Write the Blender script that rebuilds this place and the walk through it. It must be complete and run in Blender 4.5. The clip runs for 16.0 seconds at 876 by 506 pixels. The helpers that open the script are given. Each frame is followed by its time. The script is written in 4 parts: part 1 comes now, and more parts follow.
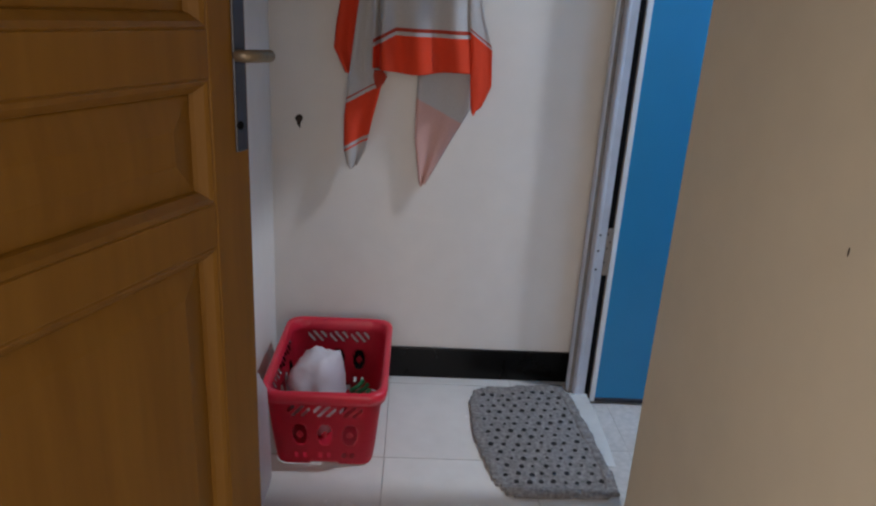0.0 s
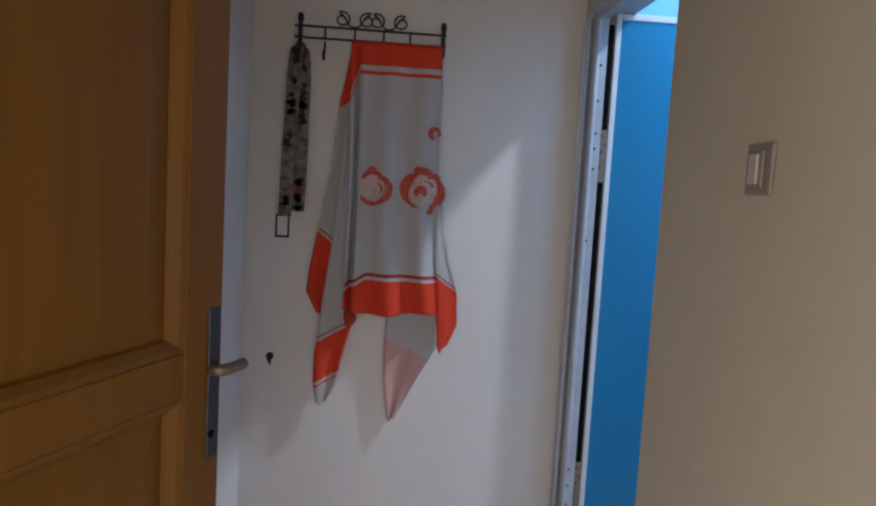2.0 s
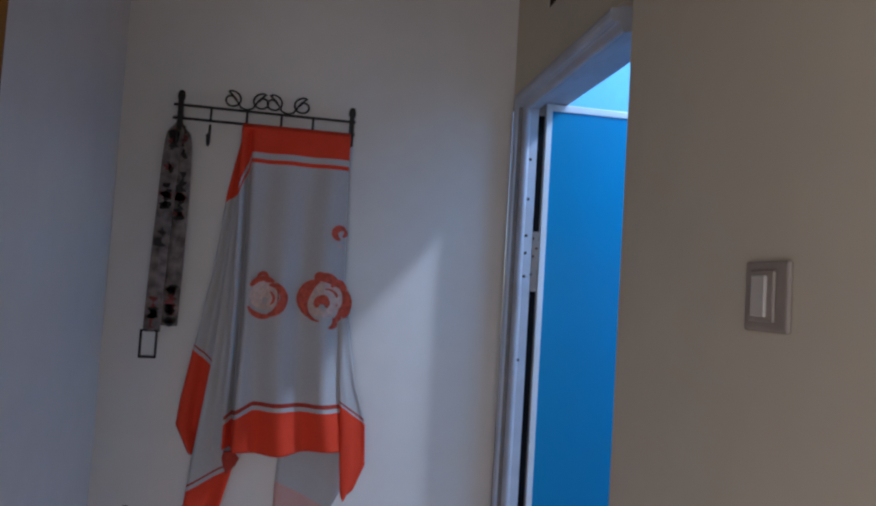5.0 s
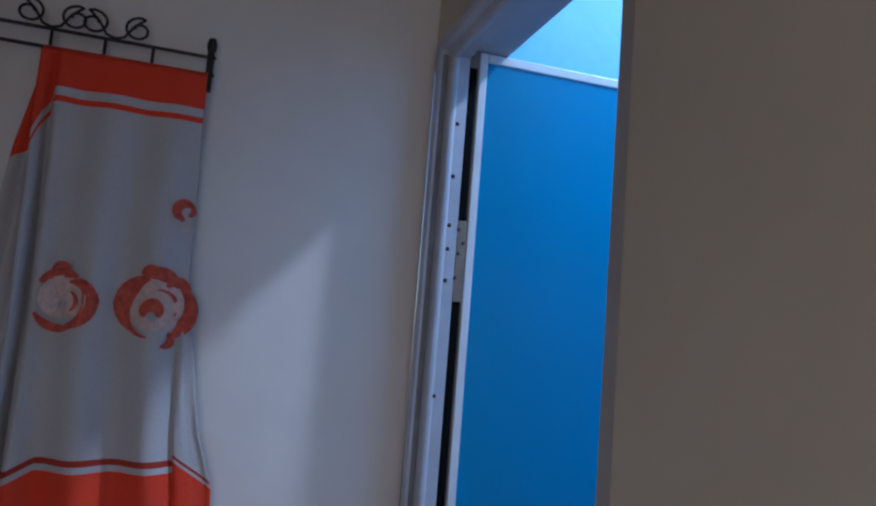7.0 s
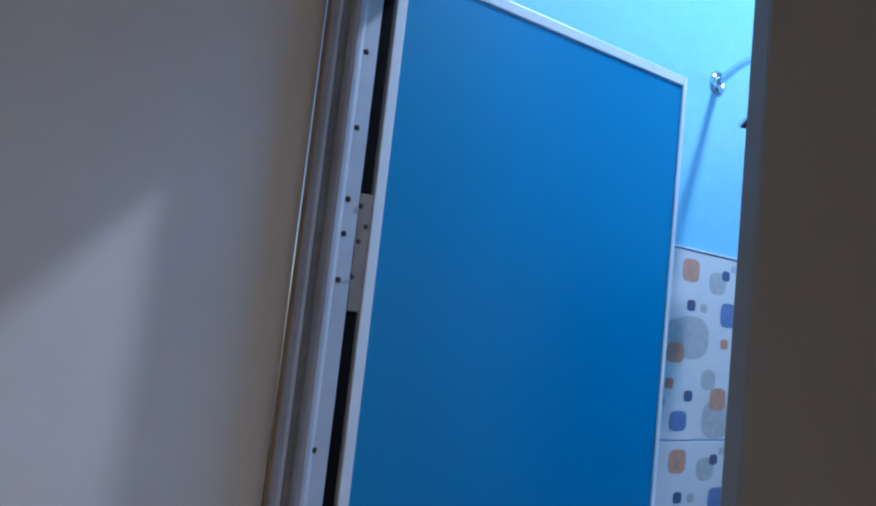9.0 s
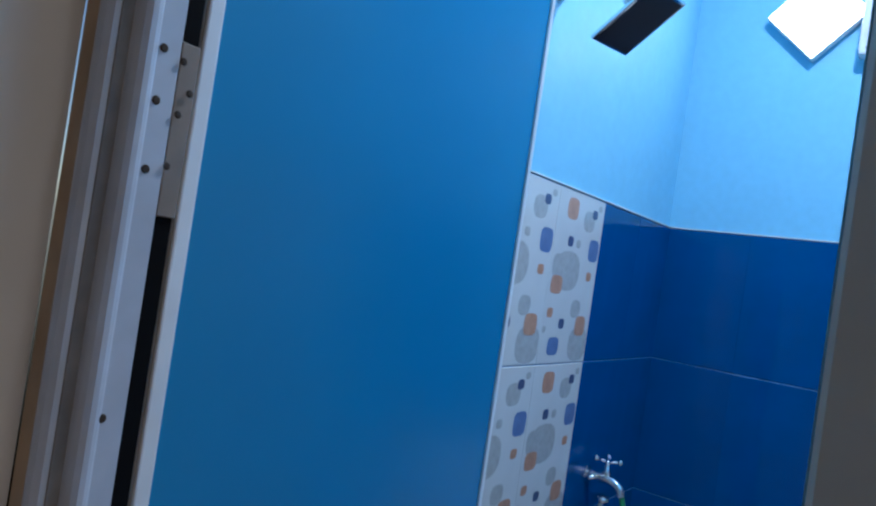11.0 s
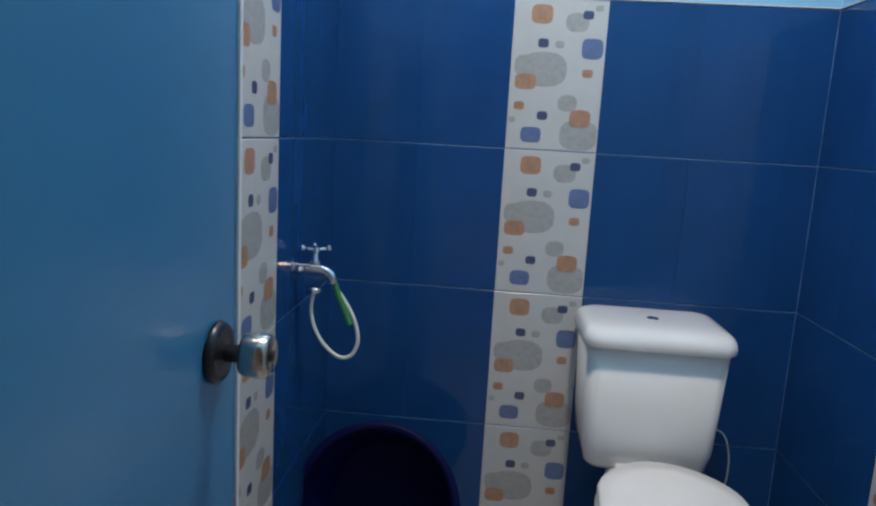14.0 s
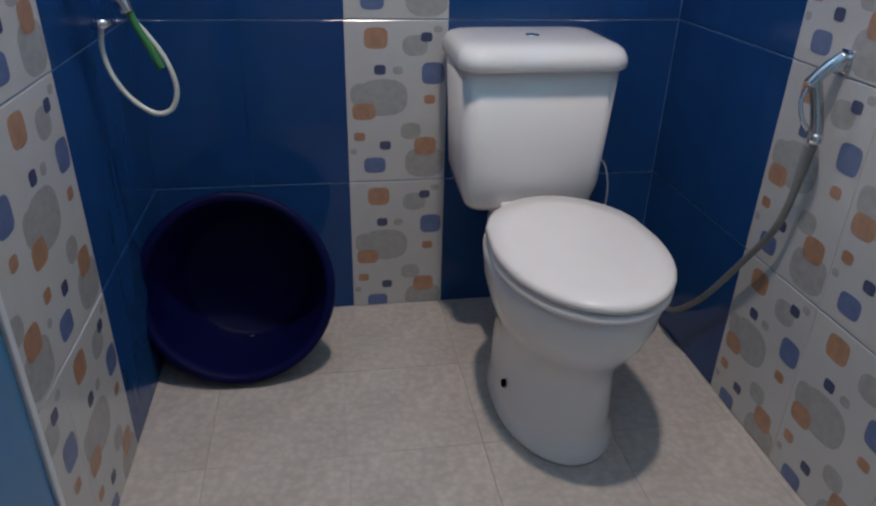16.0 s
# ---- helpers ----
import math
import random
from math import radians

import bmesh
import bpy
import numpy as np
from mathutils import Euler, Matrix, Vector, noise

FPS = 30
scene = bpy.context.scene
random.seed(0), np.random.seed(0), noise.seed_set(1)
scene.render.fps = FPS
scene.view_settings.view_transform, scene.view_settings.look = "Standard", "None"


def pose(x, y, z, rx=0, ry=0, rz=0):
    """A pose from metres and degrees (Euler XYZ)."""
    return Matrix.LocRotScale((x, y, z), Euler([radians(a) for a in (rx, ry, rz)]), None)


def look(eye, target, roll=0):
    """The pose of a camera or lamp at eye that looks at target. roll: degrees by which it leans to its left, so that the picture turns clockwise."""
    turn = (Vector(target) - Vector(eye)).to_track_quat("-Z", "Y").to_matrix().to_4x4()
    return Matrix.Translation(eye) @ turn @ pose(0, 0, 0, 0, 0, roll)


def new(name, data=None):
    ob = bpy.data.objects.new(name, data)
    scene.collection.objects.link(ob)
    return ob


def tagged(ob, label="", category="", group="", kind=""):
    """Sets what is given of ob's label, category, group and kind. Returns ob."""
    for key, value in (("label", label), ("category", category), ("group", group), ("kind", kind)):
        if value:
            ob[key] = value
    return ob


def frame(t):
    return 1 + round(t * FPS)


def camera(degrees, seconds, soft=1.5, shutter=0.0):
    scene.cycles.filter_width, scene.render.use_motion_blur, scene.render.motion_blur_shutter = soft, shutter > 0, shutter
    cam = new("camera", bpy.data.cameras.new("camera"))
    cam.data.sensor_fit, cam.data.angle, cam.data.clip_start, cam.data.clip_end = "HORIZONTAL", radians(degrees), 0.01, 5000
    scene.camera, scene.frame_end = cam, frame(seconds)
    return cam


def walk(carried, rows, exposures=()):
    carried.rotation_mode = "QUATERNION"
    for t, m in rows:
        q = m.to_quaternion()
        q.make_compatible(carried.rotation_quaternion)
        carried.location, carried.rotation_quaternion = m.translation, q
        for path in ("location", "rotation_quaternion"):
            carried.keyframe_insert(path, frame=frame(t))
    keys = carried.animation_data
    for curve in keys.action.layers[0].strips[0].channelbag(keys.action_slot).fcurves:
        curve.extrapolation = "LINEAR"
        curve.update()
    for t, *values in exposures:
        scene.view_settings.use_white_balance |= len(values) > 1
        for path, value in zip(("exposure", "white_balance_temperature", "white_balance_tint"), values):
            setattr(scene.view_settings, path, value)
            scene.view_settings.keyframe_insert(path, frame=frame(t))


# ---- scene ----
cam = camera(64.5, 16.0, soft=2.3)
PATH = [
    (0, (-0.553, -2.06, 1.165), (-0.466, -0.176, 0.5), 3.4),
    (0.5, (-0.538, -2.085, 1.223), (-0.433, -0.163, 0.679), 4.0),
    (1, (-0.534, -2.093, 1.27), (-0.439, -0.142, 0.837), 3.2),
    (1.5, (-0.549, -2.086, 1.315), (-0.448, -0.111, 1.018), 3.6),
    (2, (-0.554, -2.073, 1.361), (-0.407, -0.086, 1.18), 3.3),
    (2.5, (-0.564, -2.057, 1.407), (-0.364, -0.068, 1.345), 3.0),
    (3, (-0.557, -2.038, 1.444), (-0.31, -0.054, 1.489), 2.8),
    (3.5, (-0.565, -2.015, 1.461), (-0.283, -0.036, 1.539), 3.0),
    (4, (-0.562, -1.964, 1.455), (-0.244, 0.01, 1.501), 3.3),
    (6.5, (-0.367, -1.388, 1.334), (0.085, 0.548, 1.555), 5.0),
    (7, (-0.363, -1.297, 1.359), (0.222, 0.603, 1.573), 4.6),
    (7.5, (-0.372, -1.207, 1.377), (0.297, 0.67, 1.54), 5.3),
    (8, (-0.349, -1.087, 1.4), (0.411, 0.753, 1.593), 6.5),
    (8.2, (-0.345, -1.041, 1.391), (0.475, 0.77, 1.615), 6.7),
    (10.3, (-0.331, -0.7, 1.451), (1.133, 0.662, 1.495), 6.6),
    (10.5, (-0.321, -0.679, 1.438), (1.192, 0.629, 1.481), 7.2),
    (11, (-0.288, -0.637, 1.405), (1.319, 0.553, 1.433), 8.5),
    (11.5, (-0.234, -0.572, 1.374), (1.448, 0.51, 1.374), 7.6),
    (12, (-0.189, -0.517, 1.342), (1.577, 0.42, 1.31), 6.7),
    (12.5, (-0.15, -0.458, 1.295), (1.715, 0.26, 1.231), 6.9),
    (13, (-0.144, -0.42, 1.285), (1.789, 0.056, 1.097), 6.0),
    (13.5, (-0.127, -0.39, 1.255), (1.838, -0.114, 1.012), 4.4),
    (14, (-0.095, -0.372, 1.233), (1.871, -0.223, 0.898), 3.3),
    (14.5, (-0.024, -0.364, 1.181), (1.912, -0.36, 0.679), 3.4),
    (15, (0.033, -0.352, 1.146), (1.909, -0.431, 0.458), 3.0),
    (15.5, (0.136, -0.333, 1.102), (1.96, -0.522, 0.29), 1.6),
    (16, (0.166, -0.338, 1.059), (1.918, -0.638, 0.143), 1.5),
]
EXPOSURES = [(0, 0.50, 6200, 14), (2, 0.50, 5900, 14), (3.5, 0.53, 5650, 15), (6.5, 0.10, 5050, 17), (8.2, 0.0, 5200, 18), (10.5, 0.0, 5600, 12), (12, 0.03, 6200, 12),
             (12.5, 0.05, 7000, 14), (13.5, 0.06, 8000, 17), (14.5, 0.04, 8700, 20), (16, -0.10, 8900, 26)]
walk(cam, [(t, look(eye, target, roll)) for t, eye, target, roll in PATH], EXPOSURES)

# ---- world and light ----
world = bpy.data.worlds.new("world")
scene.world = world
world.use_nodes = True
wn = world.node_tree
sky = wn.nodes.new("ShaderNodeTexSky")
sky.sky_type, sky.sun_disc = "NISHITA", False
sky.sun_elevation, sky.sun_rotation = radians(40), radians(180)
wn.links.new(sky.outputs[0], wn.nodes["Background"].inputs[0])
wn.nodes["Background"].inputs[1].default_value = 0.08


def area(name, where, target, sx, sy, watts, colour):
    d = bpy.data.lights.new(name, "AREA")
    d.shape, d.size, d.size_y, d.energy, d.color = "RECTANGLE", sx, sy, watts, colour
    ob = new(name, d)
    ob.matrix_world = look(where, target)
    return ob


# daylight through the open end of the hall and a side opening, both behind the walk
area("hall_daylight", (-0.52, -3.30, 0.95), (-0.52, -1.3, -0.25), 0.80, 0.9, 5.0, (1.0, 0.88, 0.74))
area("hall_side_daylight", (-0.985, -2.30, 1.05), (0, -2.0, 0.80), 0.60, 1.7, 5.4, (1.0, 0.87, 0.72))
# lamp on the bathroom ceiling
area("bath_ceiling_light", (0.98, -0.58, 2.93), (0.98, -0.58, 0), 0.11, 0.11, 27, (0.87, 0.95, 1.0))


# ---- materials ----
def mat(name, colour, rough=0.5, metal=0.0, grain=0.0, scale=30.0, bump=0.0, bscale=None, stain=0.0, sscale=2.5, coat=0.0, vary=0.0, spec=0.5, streak=0.0, dots=0.0):
    m = bpy.data.materials.new(name)
    m.use_nodes = True
    nt = m.node_tree
    p = nt.nodes["Principled BSDF"]
    p.inputs["Roughness"].default_value, p.inputs["Metallic"].default_value = rough, metal
    p.inputs["Coat Weight"].default_value = coat
    p.inputs["Specular IOR Level"].default_value = spec
    p.inputs["Base Color"].default_value = (*colour, 1)
    tc = nt.nodes.new("ShaderNodeTexCoord")

    def noi(s, detail=4.0):
        n = nt.nodes.new("ShaderNodeTexNoise")
        n.inputs["Scale"].default_value, n.inputs["Detail"].default_value = s, detail
        nt.links.new(tc.outputs["Object"], n.inputs["Vector"])
        return n

    def span(src, lo, hi):
        r = nt.nodes.new("ShaderNodeMapRange")
        r.inputs["From Min"].default_value, r.inputs["From Max"].default_value = 0.3, 0.7
        r.inputs["To Min"].default_value, r.inputs["To Max"].default_value = lo, hi
        nt.links.new(src, r.inputs["Value"])
        return r.outputs[0]

    factor = None

    def times(a, b):
        if a is None:
            return b
        k = nt.nodes.new("ShaderNodeMath")
        k.operation = "MULTIPLY"
        nt.links.new(a, k.inputs[0])
        nt.links.new(b, k.inputs[1])
        return k.outputs[0]

    if grain:
        factor = times(factor, span(noi(scale).outputs["Fac"], 1 - grain, 1 + grain))
    if stain:
        factor = times(factor, span(noi(sscale, 3).outputs["Fac"], 1 - stain, 1 + stain * 0.5))
    if dots:
        vo = nt.nodes.new("ShaderNodeTexVoronoi")
        vo.inputs["Scale"].default_value = dots
        nt.links.new(tc.outputs["Object"], vo.inputs["Vector"])
        factor = times(factor, span(vo.outputs["Distance"], 1.03, 0.91))
    if vary:
        oi = nt.nodes.new("ShaderNodeObjectInfo")
        r = nt.nodes.new("ShaderNodeMapRange")
        r.inputs["To Min"].default_value, r.inputs["To Max"].default_value = 1 - vary, 1 + vary
        nt.links.new(oi.outputs["Random"], r.inputs["Value"])
        factor = times(factor, r.outputs[0])
    if factor is not None:
        v = nt.nodes.new("ShaderNodeVectorMath")
        v.operation = "SCALE"
        v.inputs[0].default_value = colour
        nt.links.new(factor, v.inputs["Scale"])
        nt.links.new(v.outputs[0], p.inputs["Base Color"])
        if stain:
            nt.links.new(span(noi(sscale * 3).outputs["Fac"], max(rough - 0.08, 0.02), min(rough + 0.1, 1)), p.inputs["Roughness"])
    if bump:
        b = nt.nodes.new("ShaderNodeBump")
        b.inputs["Strength"].default_value, b.inputs["Distance"].default_value = bump, 0.004
        relief = noi(bscale or scale)
        if streak:
            mp = nt.nodes.new("ShaderNodeMapping")
            mp.inputs["Scale"].default_value = (1, 1, streak)
            nt.links.new(tc.outputs["Object"], mp.inputs["Vector"])
            nt.links.new(mp.outputs[0], relief.inputs["Vector"])
            relief.inputs["Detail"].default_value = 1.0
        nt.links.new(relief.outputs["Fac"], b.inputs["Height"])
        nt.links.new(b.outputs[0], p.inputs["Normal"])
    return m


def glow(name, colour, strength):
    m = bpy.data.materials.new(name)
    m.use_nodes = True
    p = m.node_tree.nodes["Principled BSDF"]
    p.inputs["Base Color"].default_value = (*colour, 1)
    p.inputs["Emission Color"].default_value = (*colour, 1)
    p.inputs["Emission Strength"].default_value = strength
    return m


def wood(name, dark, light, rough=0.35):
    m = bpy.data.materials.new(name)
    m.use_nodes = True
    nt = m.node_tree
    p = nt.nodes["Principled BSDF"]
    tc = nt.nodes.new("ShaderNodeTexCoord")
    mp = nt.nodes.new("ShaderNodeMapping")
    mp.inputs["Scale"].default_value = (18, 18, 1.3)
    nt.links.new(tc.outputs["Object"], mp.inputs["Vector"])
    n = nt.nodes.new("ShaderNodeTexNoise")
    n.inputs["Scale"].default_value, n.inputs["Detail"].default_value = 2.2, 6
    nt.links.new(mp.outputs[0], n.inputs["Vector"])
    r = nt.nodes.new("ShaderNodeValToRGB")
    r.color_ramp.elements[0].position, r.color_ramp.elements[1].position = 0.3, 0.72
    r.color_ramp.elements[0].color, r.color_ramp.elements[1].color = (*dark, 1), (*light, 1)
    nt.links.new(n.outputs["Fac"], r.inputs[0])
    nt.links.new(r.outputs[0], p.inputs["Base Color"])
    p.inputs["Roughness"].default_value, p.inputs["Specular IOR Level"].default_value = rough, 0.3
    b = nt.nodes.new("ShaderNodeBump")
    b.inputs["Strength"].default_value, b.inputs["Distance"].default_value = 0.15, 0.002
    nt.links.new(n.outputs["Fac"], b.inputs["Height"])
    nt.links.new(b.outputs[0], p.inputs["Normal"])
    return m


M_HALL = mat("cream_wall_paint", (0.61, 0.535, 0.40), 0.7, grain=0.02, scale=14, bump=0.15, bscale=14, stain=0.06, sscale=1.7)
M_WHITE_WALL = mat("off_white_wall_paint", (0.76, 0.73, 0.70), 0.65, grain=0.02, scale=14, bump=0.12, bscale=16, stain=0.05, sscale=1.5)
M_BLUE_WALL = mat("sky_blue_gloss_paint", (0.215, 0.51, 0.72), 0.5, grain=0.03, scale=40, bump=0.12, bscale=7, stain=0.04, sscale=1.8, spec=0.35)
M_CEIL = mat("white_ceiling_paint", (0.74, 0.74, 0.73), 0.8, grain=0.03, scale=40, bump=0.1)
# dark grey chosen to dim the light bounced onto the upper hall walls
M_HALLCEIL = mat("darkened_unseen_ceiling", (0.26, 0.24, 0.22), 0.85, grain=0.06, scale=30, bump=0.1)
M_SKIRT = mat("black_gloss_tile", (0.003, 0.003, 0.003), 0.3, grain=0.2, scale=20, stain=0.2, spec=0.2)
M_FLOOR = mat("white_ceramic_floor", (0.66, 0.64, 0.62), 0.2, grain=0.03, scale=18, stain=0.06, vary=0.03)
M_GROUT = mat("grey_grout", (0.50, 0.48, 0.46), 0.85, grain=0.15, scale=90, bump=0.3)
M_BFLOOR = mat("speckled_pale_floor_tile", (0.55, 0.505, 0.475), 0.38, grain=0.06, dots=62, scale=42, bump=0.12, bscale=50, stain=0.14, sscale=7, vary=0.03)
M_TILE = mat("deep_blue_glazed_tile", (0.0006, 0.062, 0.212), 0.11, grain=0.05, scale=8, bump=0.35, bscale=16, streak=0.06, stain=0.06, sscale=3, vary=0.04, spec=0.35)
M_TGROUT = mat("pale_blue_grout", (0.22, 0.34, 0.50), 0.8, grain=0.2, scale=60)
M_CGROUT = mat("blue_corner_grout", (0.06, 0.16, 0.36), 0.8, grain=0.5, scale=25)
M_DECOR = mat("white_glazed_tile", (0.56, 0.56, 0.56), 0.16, grain=0.03, scale=15, bump=0.05, bscale=6, vary=0.03)
M_PGREY = mat("print_grey", (0.385, 0.385, 0.38), 0.18, grain=0.08, scale=60)
M_PORANGE = mat("print_orange", (0.47, 0.25, 0.165), 0.18, grain=0.12, scale=60)
M_PNAVY = mat("print_navy", (0.07, 0.09, 0.17), 0.18, grain=0.1, scale=60)
M_PBLUE = mat("print_blue", (0.12, 0.18, 0.34), 0.18, grain=0.1, scale=60)
M_LEAF = mat("blue_plastic_door_skin", (0.019, 0.204, 0.405), 0.27, grain=0.02, scale=9, bump=0.02, bscale=3)
M_TRIM = mat("white_plastic_trim", (0.70, 0.71, 0.73), 0.35, grain=0.03, scale=30, stain=0.08, sscale=6)
M_FRAME = mat("grey_white_frame", (0.46, 0.48, 0.54), 0.4, grain=0.05, scale=30, bump=0.05, stain=0.12, sscale=7)
M_BEIGE = mat("bare_beige_edge", (0.22, 0.17, 0.135), 0.6, grain=0.15, scale=30, stain=0.2, sscale=9)
M_GROOVE = mat("grey_beige_groove", (0.20, 0.175, 0.16), 0.7, grain=0.15, scale=40, stain=0.2, sscale=8)
M_BROWN_EDGE = mat("brown_edge_plaster", (0.50, 0.36, 0.23), 0.7, grain=0.08, scale=20, stain=0.25, sscale=5)
# near-black colour that stands for the shade inside gaps, slots and holes
M_BLACK = mat("recess_shade_black", (0.003, 0.003, 0.004), 0.9, grain=0.1, spec=0.1)
M_IRON = mat("dark_wrought_iron", (0.03, 0.028, 0.027), 0.45, 0.6, grain=0.2, scale=80)
M_CHROME = mat("chrome", (0.75, 0.75, 0.76), 0.12, 1.0)
M_STEEL = mat("brushed_steel", (0.52, 0.49, 0.46), 0.24, 1.0, grain=0.06, scale=60)
M_PLATE = mat("dull_grey_metal", (0.09, 0.09, 0.10), 0.4, 0.7, grain=0.1, scale=40)
M_DULL = mat("dull_worn_brass", (0.26, 0.21, 0.15), 0.5, 0.8, grain=0.15, scale=40)
M_GUNMETAL = mat("dark_metal", (0.05, 0.05, 0.06), 0.3, 0.8)
M_PORC = mat("white_porcelain", (0.84, 0.83, 0.83), 0.1, coat=0.3, grain=0.01, scale=6)
M_SEAT = mat("white_seat_plastic", (0.87, 0.84, 0.83), 0.25, grain=0.015, scale=10)
M_NAVYPL = mat("navy_plastic", (0.0010, 0.004, 0.050), 0.55, grain=0.08, scale=20, spec=0.12)
M_RED = mat("red_plastic", (0.58, 0.018, 0.045), 0.35, grain=0.06, scale=20, stain=0.1)
M_BAG = mat("cloudy_plastic_bag", (0.54, 0.50, 0.55), 0.35, grain=0.06, scale=14, bump=0.5, bscale=20)
M_GREEN = mat("green_plastic", (0.02, 0.22, 0.08), 0.4, grain=0.1)
M_MAT = mat("grey_woven_mat", (0.20, 0.19, 0.19), 0.95, grain=0.4, scale=90, bump=0.8, bscale=160)
M_MATDOT = mat("charcoal_dot", (0.010, 0.010, 0.012), 0.9, grain=0.2, scale=100)
M_CLOTH = mat("white_towel_cloth", (0.60, 0.59, 0.60), 0.9, grain=0.05, scale=120, bump=0.15, bscale=220, stain=0.06, sscale=5)
M_BELT = mat("printed_belt", (0.16, 0.13, 0.12), 0.7, grain=0.6, scale=45, bump=0.3)
M_BELTDARK = mat("belt_dark_print", (0.015, 0.013, 0.013), 0.7)
M_BELTRED = mat("belt_red_print", (0.17, 0.03, 0.03), 0.7, grain=0.3)
M_WOOD = wood("varnished_brown_wood", (0.165, 0.072, 0.006), (0.205, 0.094, 0.010), 0.5)
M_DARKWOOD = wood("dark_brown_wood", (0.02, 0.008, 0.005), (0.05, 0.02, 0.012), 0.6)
M_RUST = mat("rusty_stain", (0.030, 0.017, 0.010), 0.8, grain=0.4, scale=120)
M_SWITCH = mat("aged_ivory_plastic", (0.30, 0.25, 0.205), 0.5, grain=0.06)
M_ROCKER = mat("ivory_plastic", (0.50, 0.46, 0.40), 0.4, grain=0.04)
M_LAMP = glow("lamp_diffuser", (0.93, 0.97, 1.0), 12)
M_PAPER = mat("white_paper", (0.86, 0.86, 0.86), 0.8, grain=0.03)
M_GREYTUBE = mat("grey_plastic_hose", (0.20, 0.20, 0.19), 0.4, grain=0.1)
M_WHITETUBE = mat("clear_white_hose", (0.66, 0.70, 0.64), 0.3)


# ---- building helpers ----
def part(name, bm, material, parent=None, label="", smooth=False):
    me = bpy.data.meshes.new(name)
    bmesh.ops.recalc_face_normals(bm, faces=bm.faces)
    bm.to_mesh(me)
    bm.free()
    for m in material if isinstance(material, (list, tuple)) else [material]:
        me.materials.append(m)
    if smooth:
        for f in me.polygons:
            f.use_smooth = True
    ob = new(name, me)
    if parent is not None:
        ob.parent = parent
    if label:
        ob["label"] = label
    return ob


def thing(name, where, label, category, group="", turn=0.0):
    ob = new(name)
    ob.empty_display_size = 0.05
    ob.matrix_basis = pose(*where, 0, 0, turn)
    return tagged(ob, label, category, group)


def add_box(bm, lo, hi, bevel=0.0, index=0):
    c = [(a + b) / 2 for a, b in zip(lo, hi)]
    s = [abs(b - a) for a, b in zip(lo, hi)]
    r = bmesh.ops.create_cube(bm, size=1, matrix=Matrix.Translation(c) @ Matrix.Diagonal((*s, 1)))
    faces = {f for v in r["verts"] for f in v.link_faces}
    for f in faces:
        f.material_index = index
    if bevel:
        edges = list({e for v in r["verts"] for e in v.link_edges})
        bmesh.ops.bevel(bm, geom=edges, offset=min(bevel, min(s) * 0.45), segments=2, profile=0.5, affect="EDGES")
    return bm


def box(lo, hi, bevel=0.0):
    return add_box(bmesh.new(), lo, hi, bevel)


def boxes(*pairs, bevel=0.0):
    bm = bmesh.new()
    for lo, hi in pairs:
        add_box(bm, lo, hi, bevel)
    return bm


def add_ring_loft(bm, rings, cap=True, closed=True):
    """Skins rings of points, each with the same count."""
    rows = [[bm.verts.new(p) for p in r] for r in rings]
    n = len(rows[0])
    for a, b in zip(rows, rows[1:]):
        for i in range(n if closed else n - 1):
            j = (i + 1) % n
            bm.faces.new((a[i], a[j], b[j], b[i]))
    if cap and closed:
        bm.faces.new(rows[0][::-1])
        bm.faces.new(rows[-1])
    return bm


def lathe(profile, n=32, axis="z", at=(0, 0, 0), cap=True):
    """profile: pairs of radius and height along the axis."""
    rings = []
    for r, h in profile:
        ring = []
        for i in range(n):
            a = 2 * math.pi * i / n
            u, v = max(r, 1e-4) * math.cos(a), max(r, 1e-4) * math.sin(a)
            p = {"z": (u, v, h), "x": (h, u, v), "y": (v, h, u)}[axis]
            ring.append(tuple(p[k] + at[k] for k in range(3)))
        rings.append(ring)
    return add_ring_loft(bmesh.new(), rings, cap)


def add_tube(bm, pts, radius, n=10, flat=1.0):
    pts = [Vector(p) for p in pts]
    rings = []
    side = None
    for i, p in enumerate(pts):
        d = (pts[min(i + 1, len(pts) - 1)] - pts[max(i - 1, 0)]).normalized()
        if side is None:
            side = d.orthogonal().normalized()
        side = (side - d * side.dot(d)).normalized()
        up = d.cross(side)
        rings.append([p + radius * (math.cos(2 * math.pi * k / n) * side + flat * math.sin(2 * math.pi * k / n) * up) for k in range(n)])
    return add_ring_loft(bm, rings)


def tube(pts, radius, n=10):
    return add_tube(bmesh.new(), pts, radius, n)


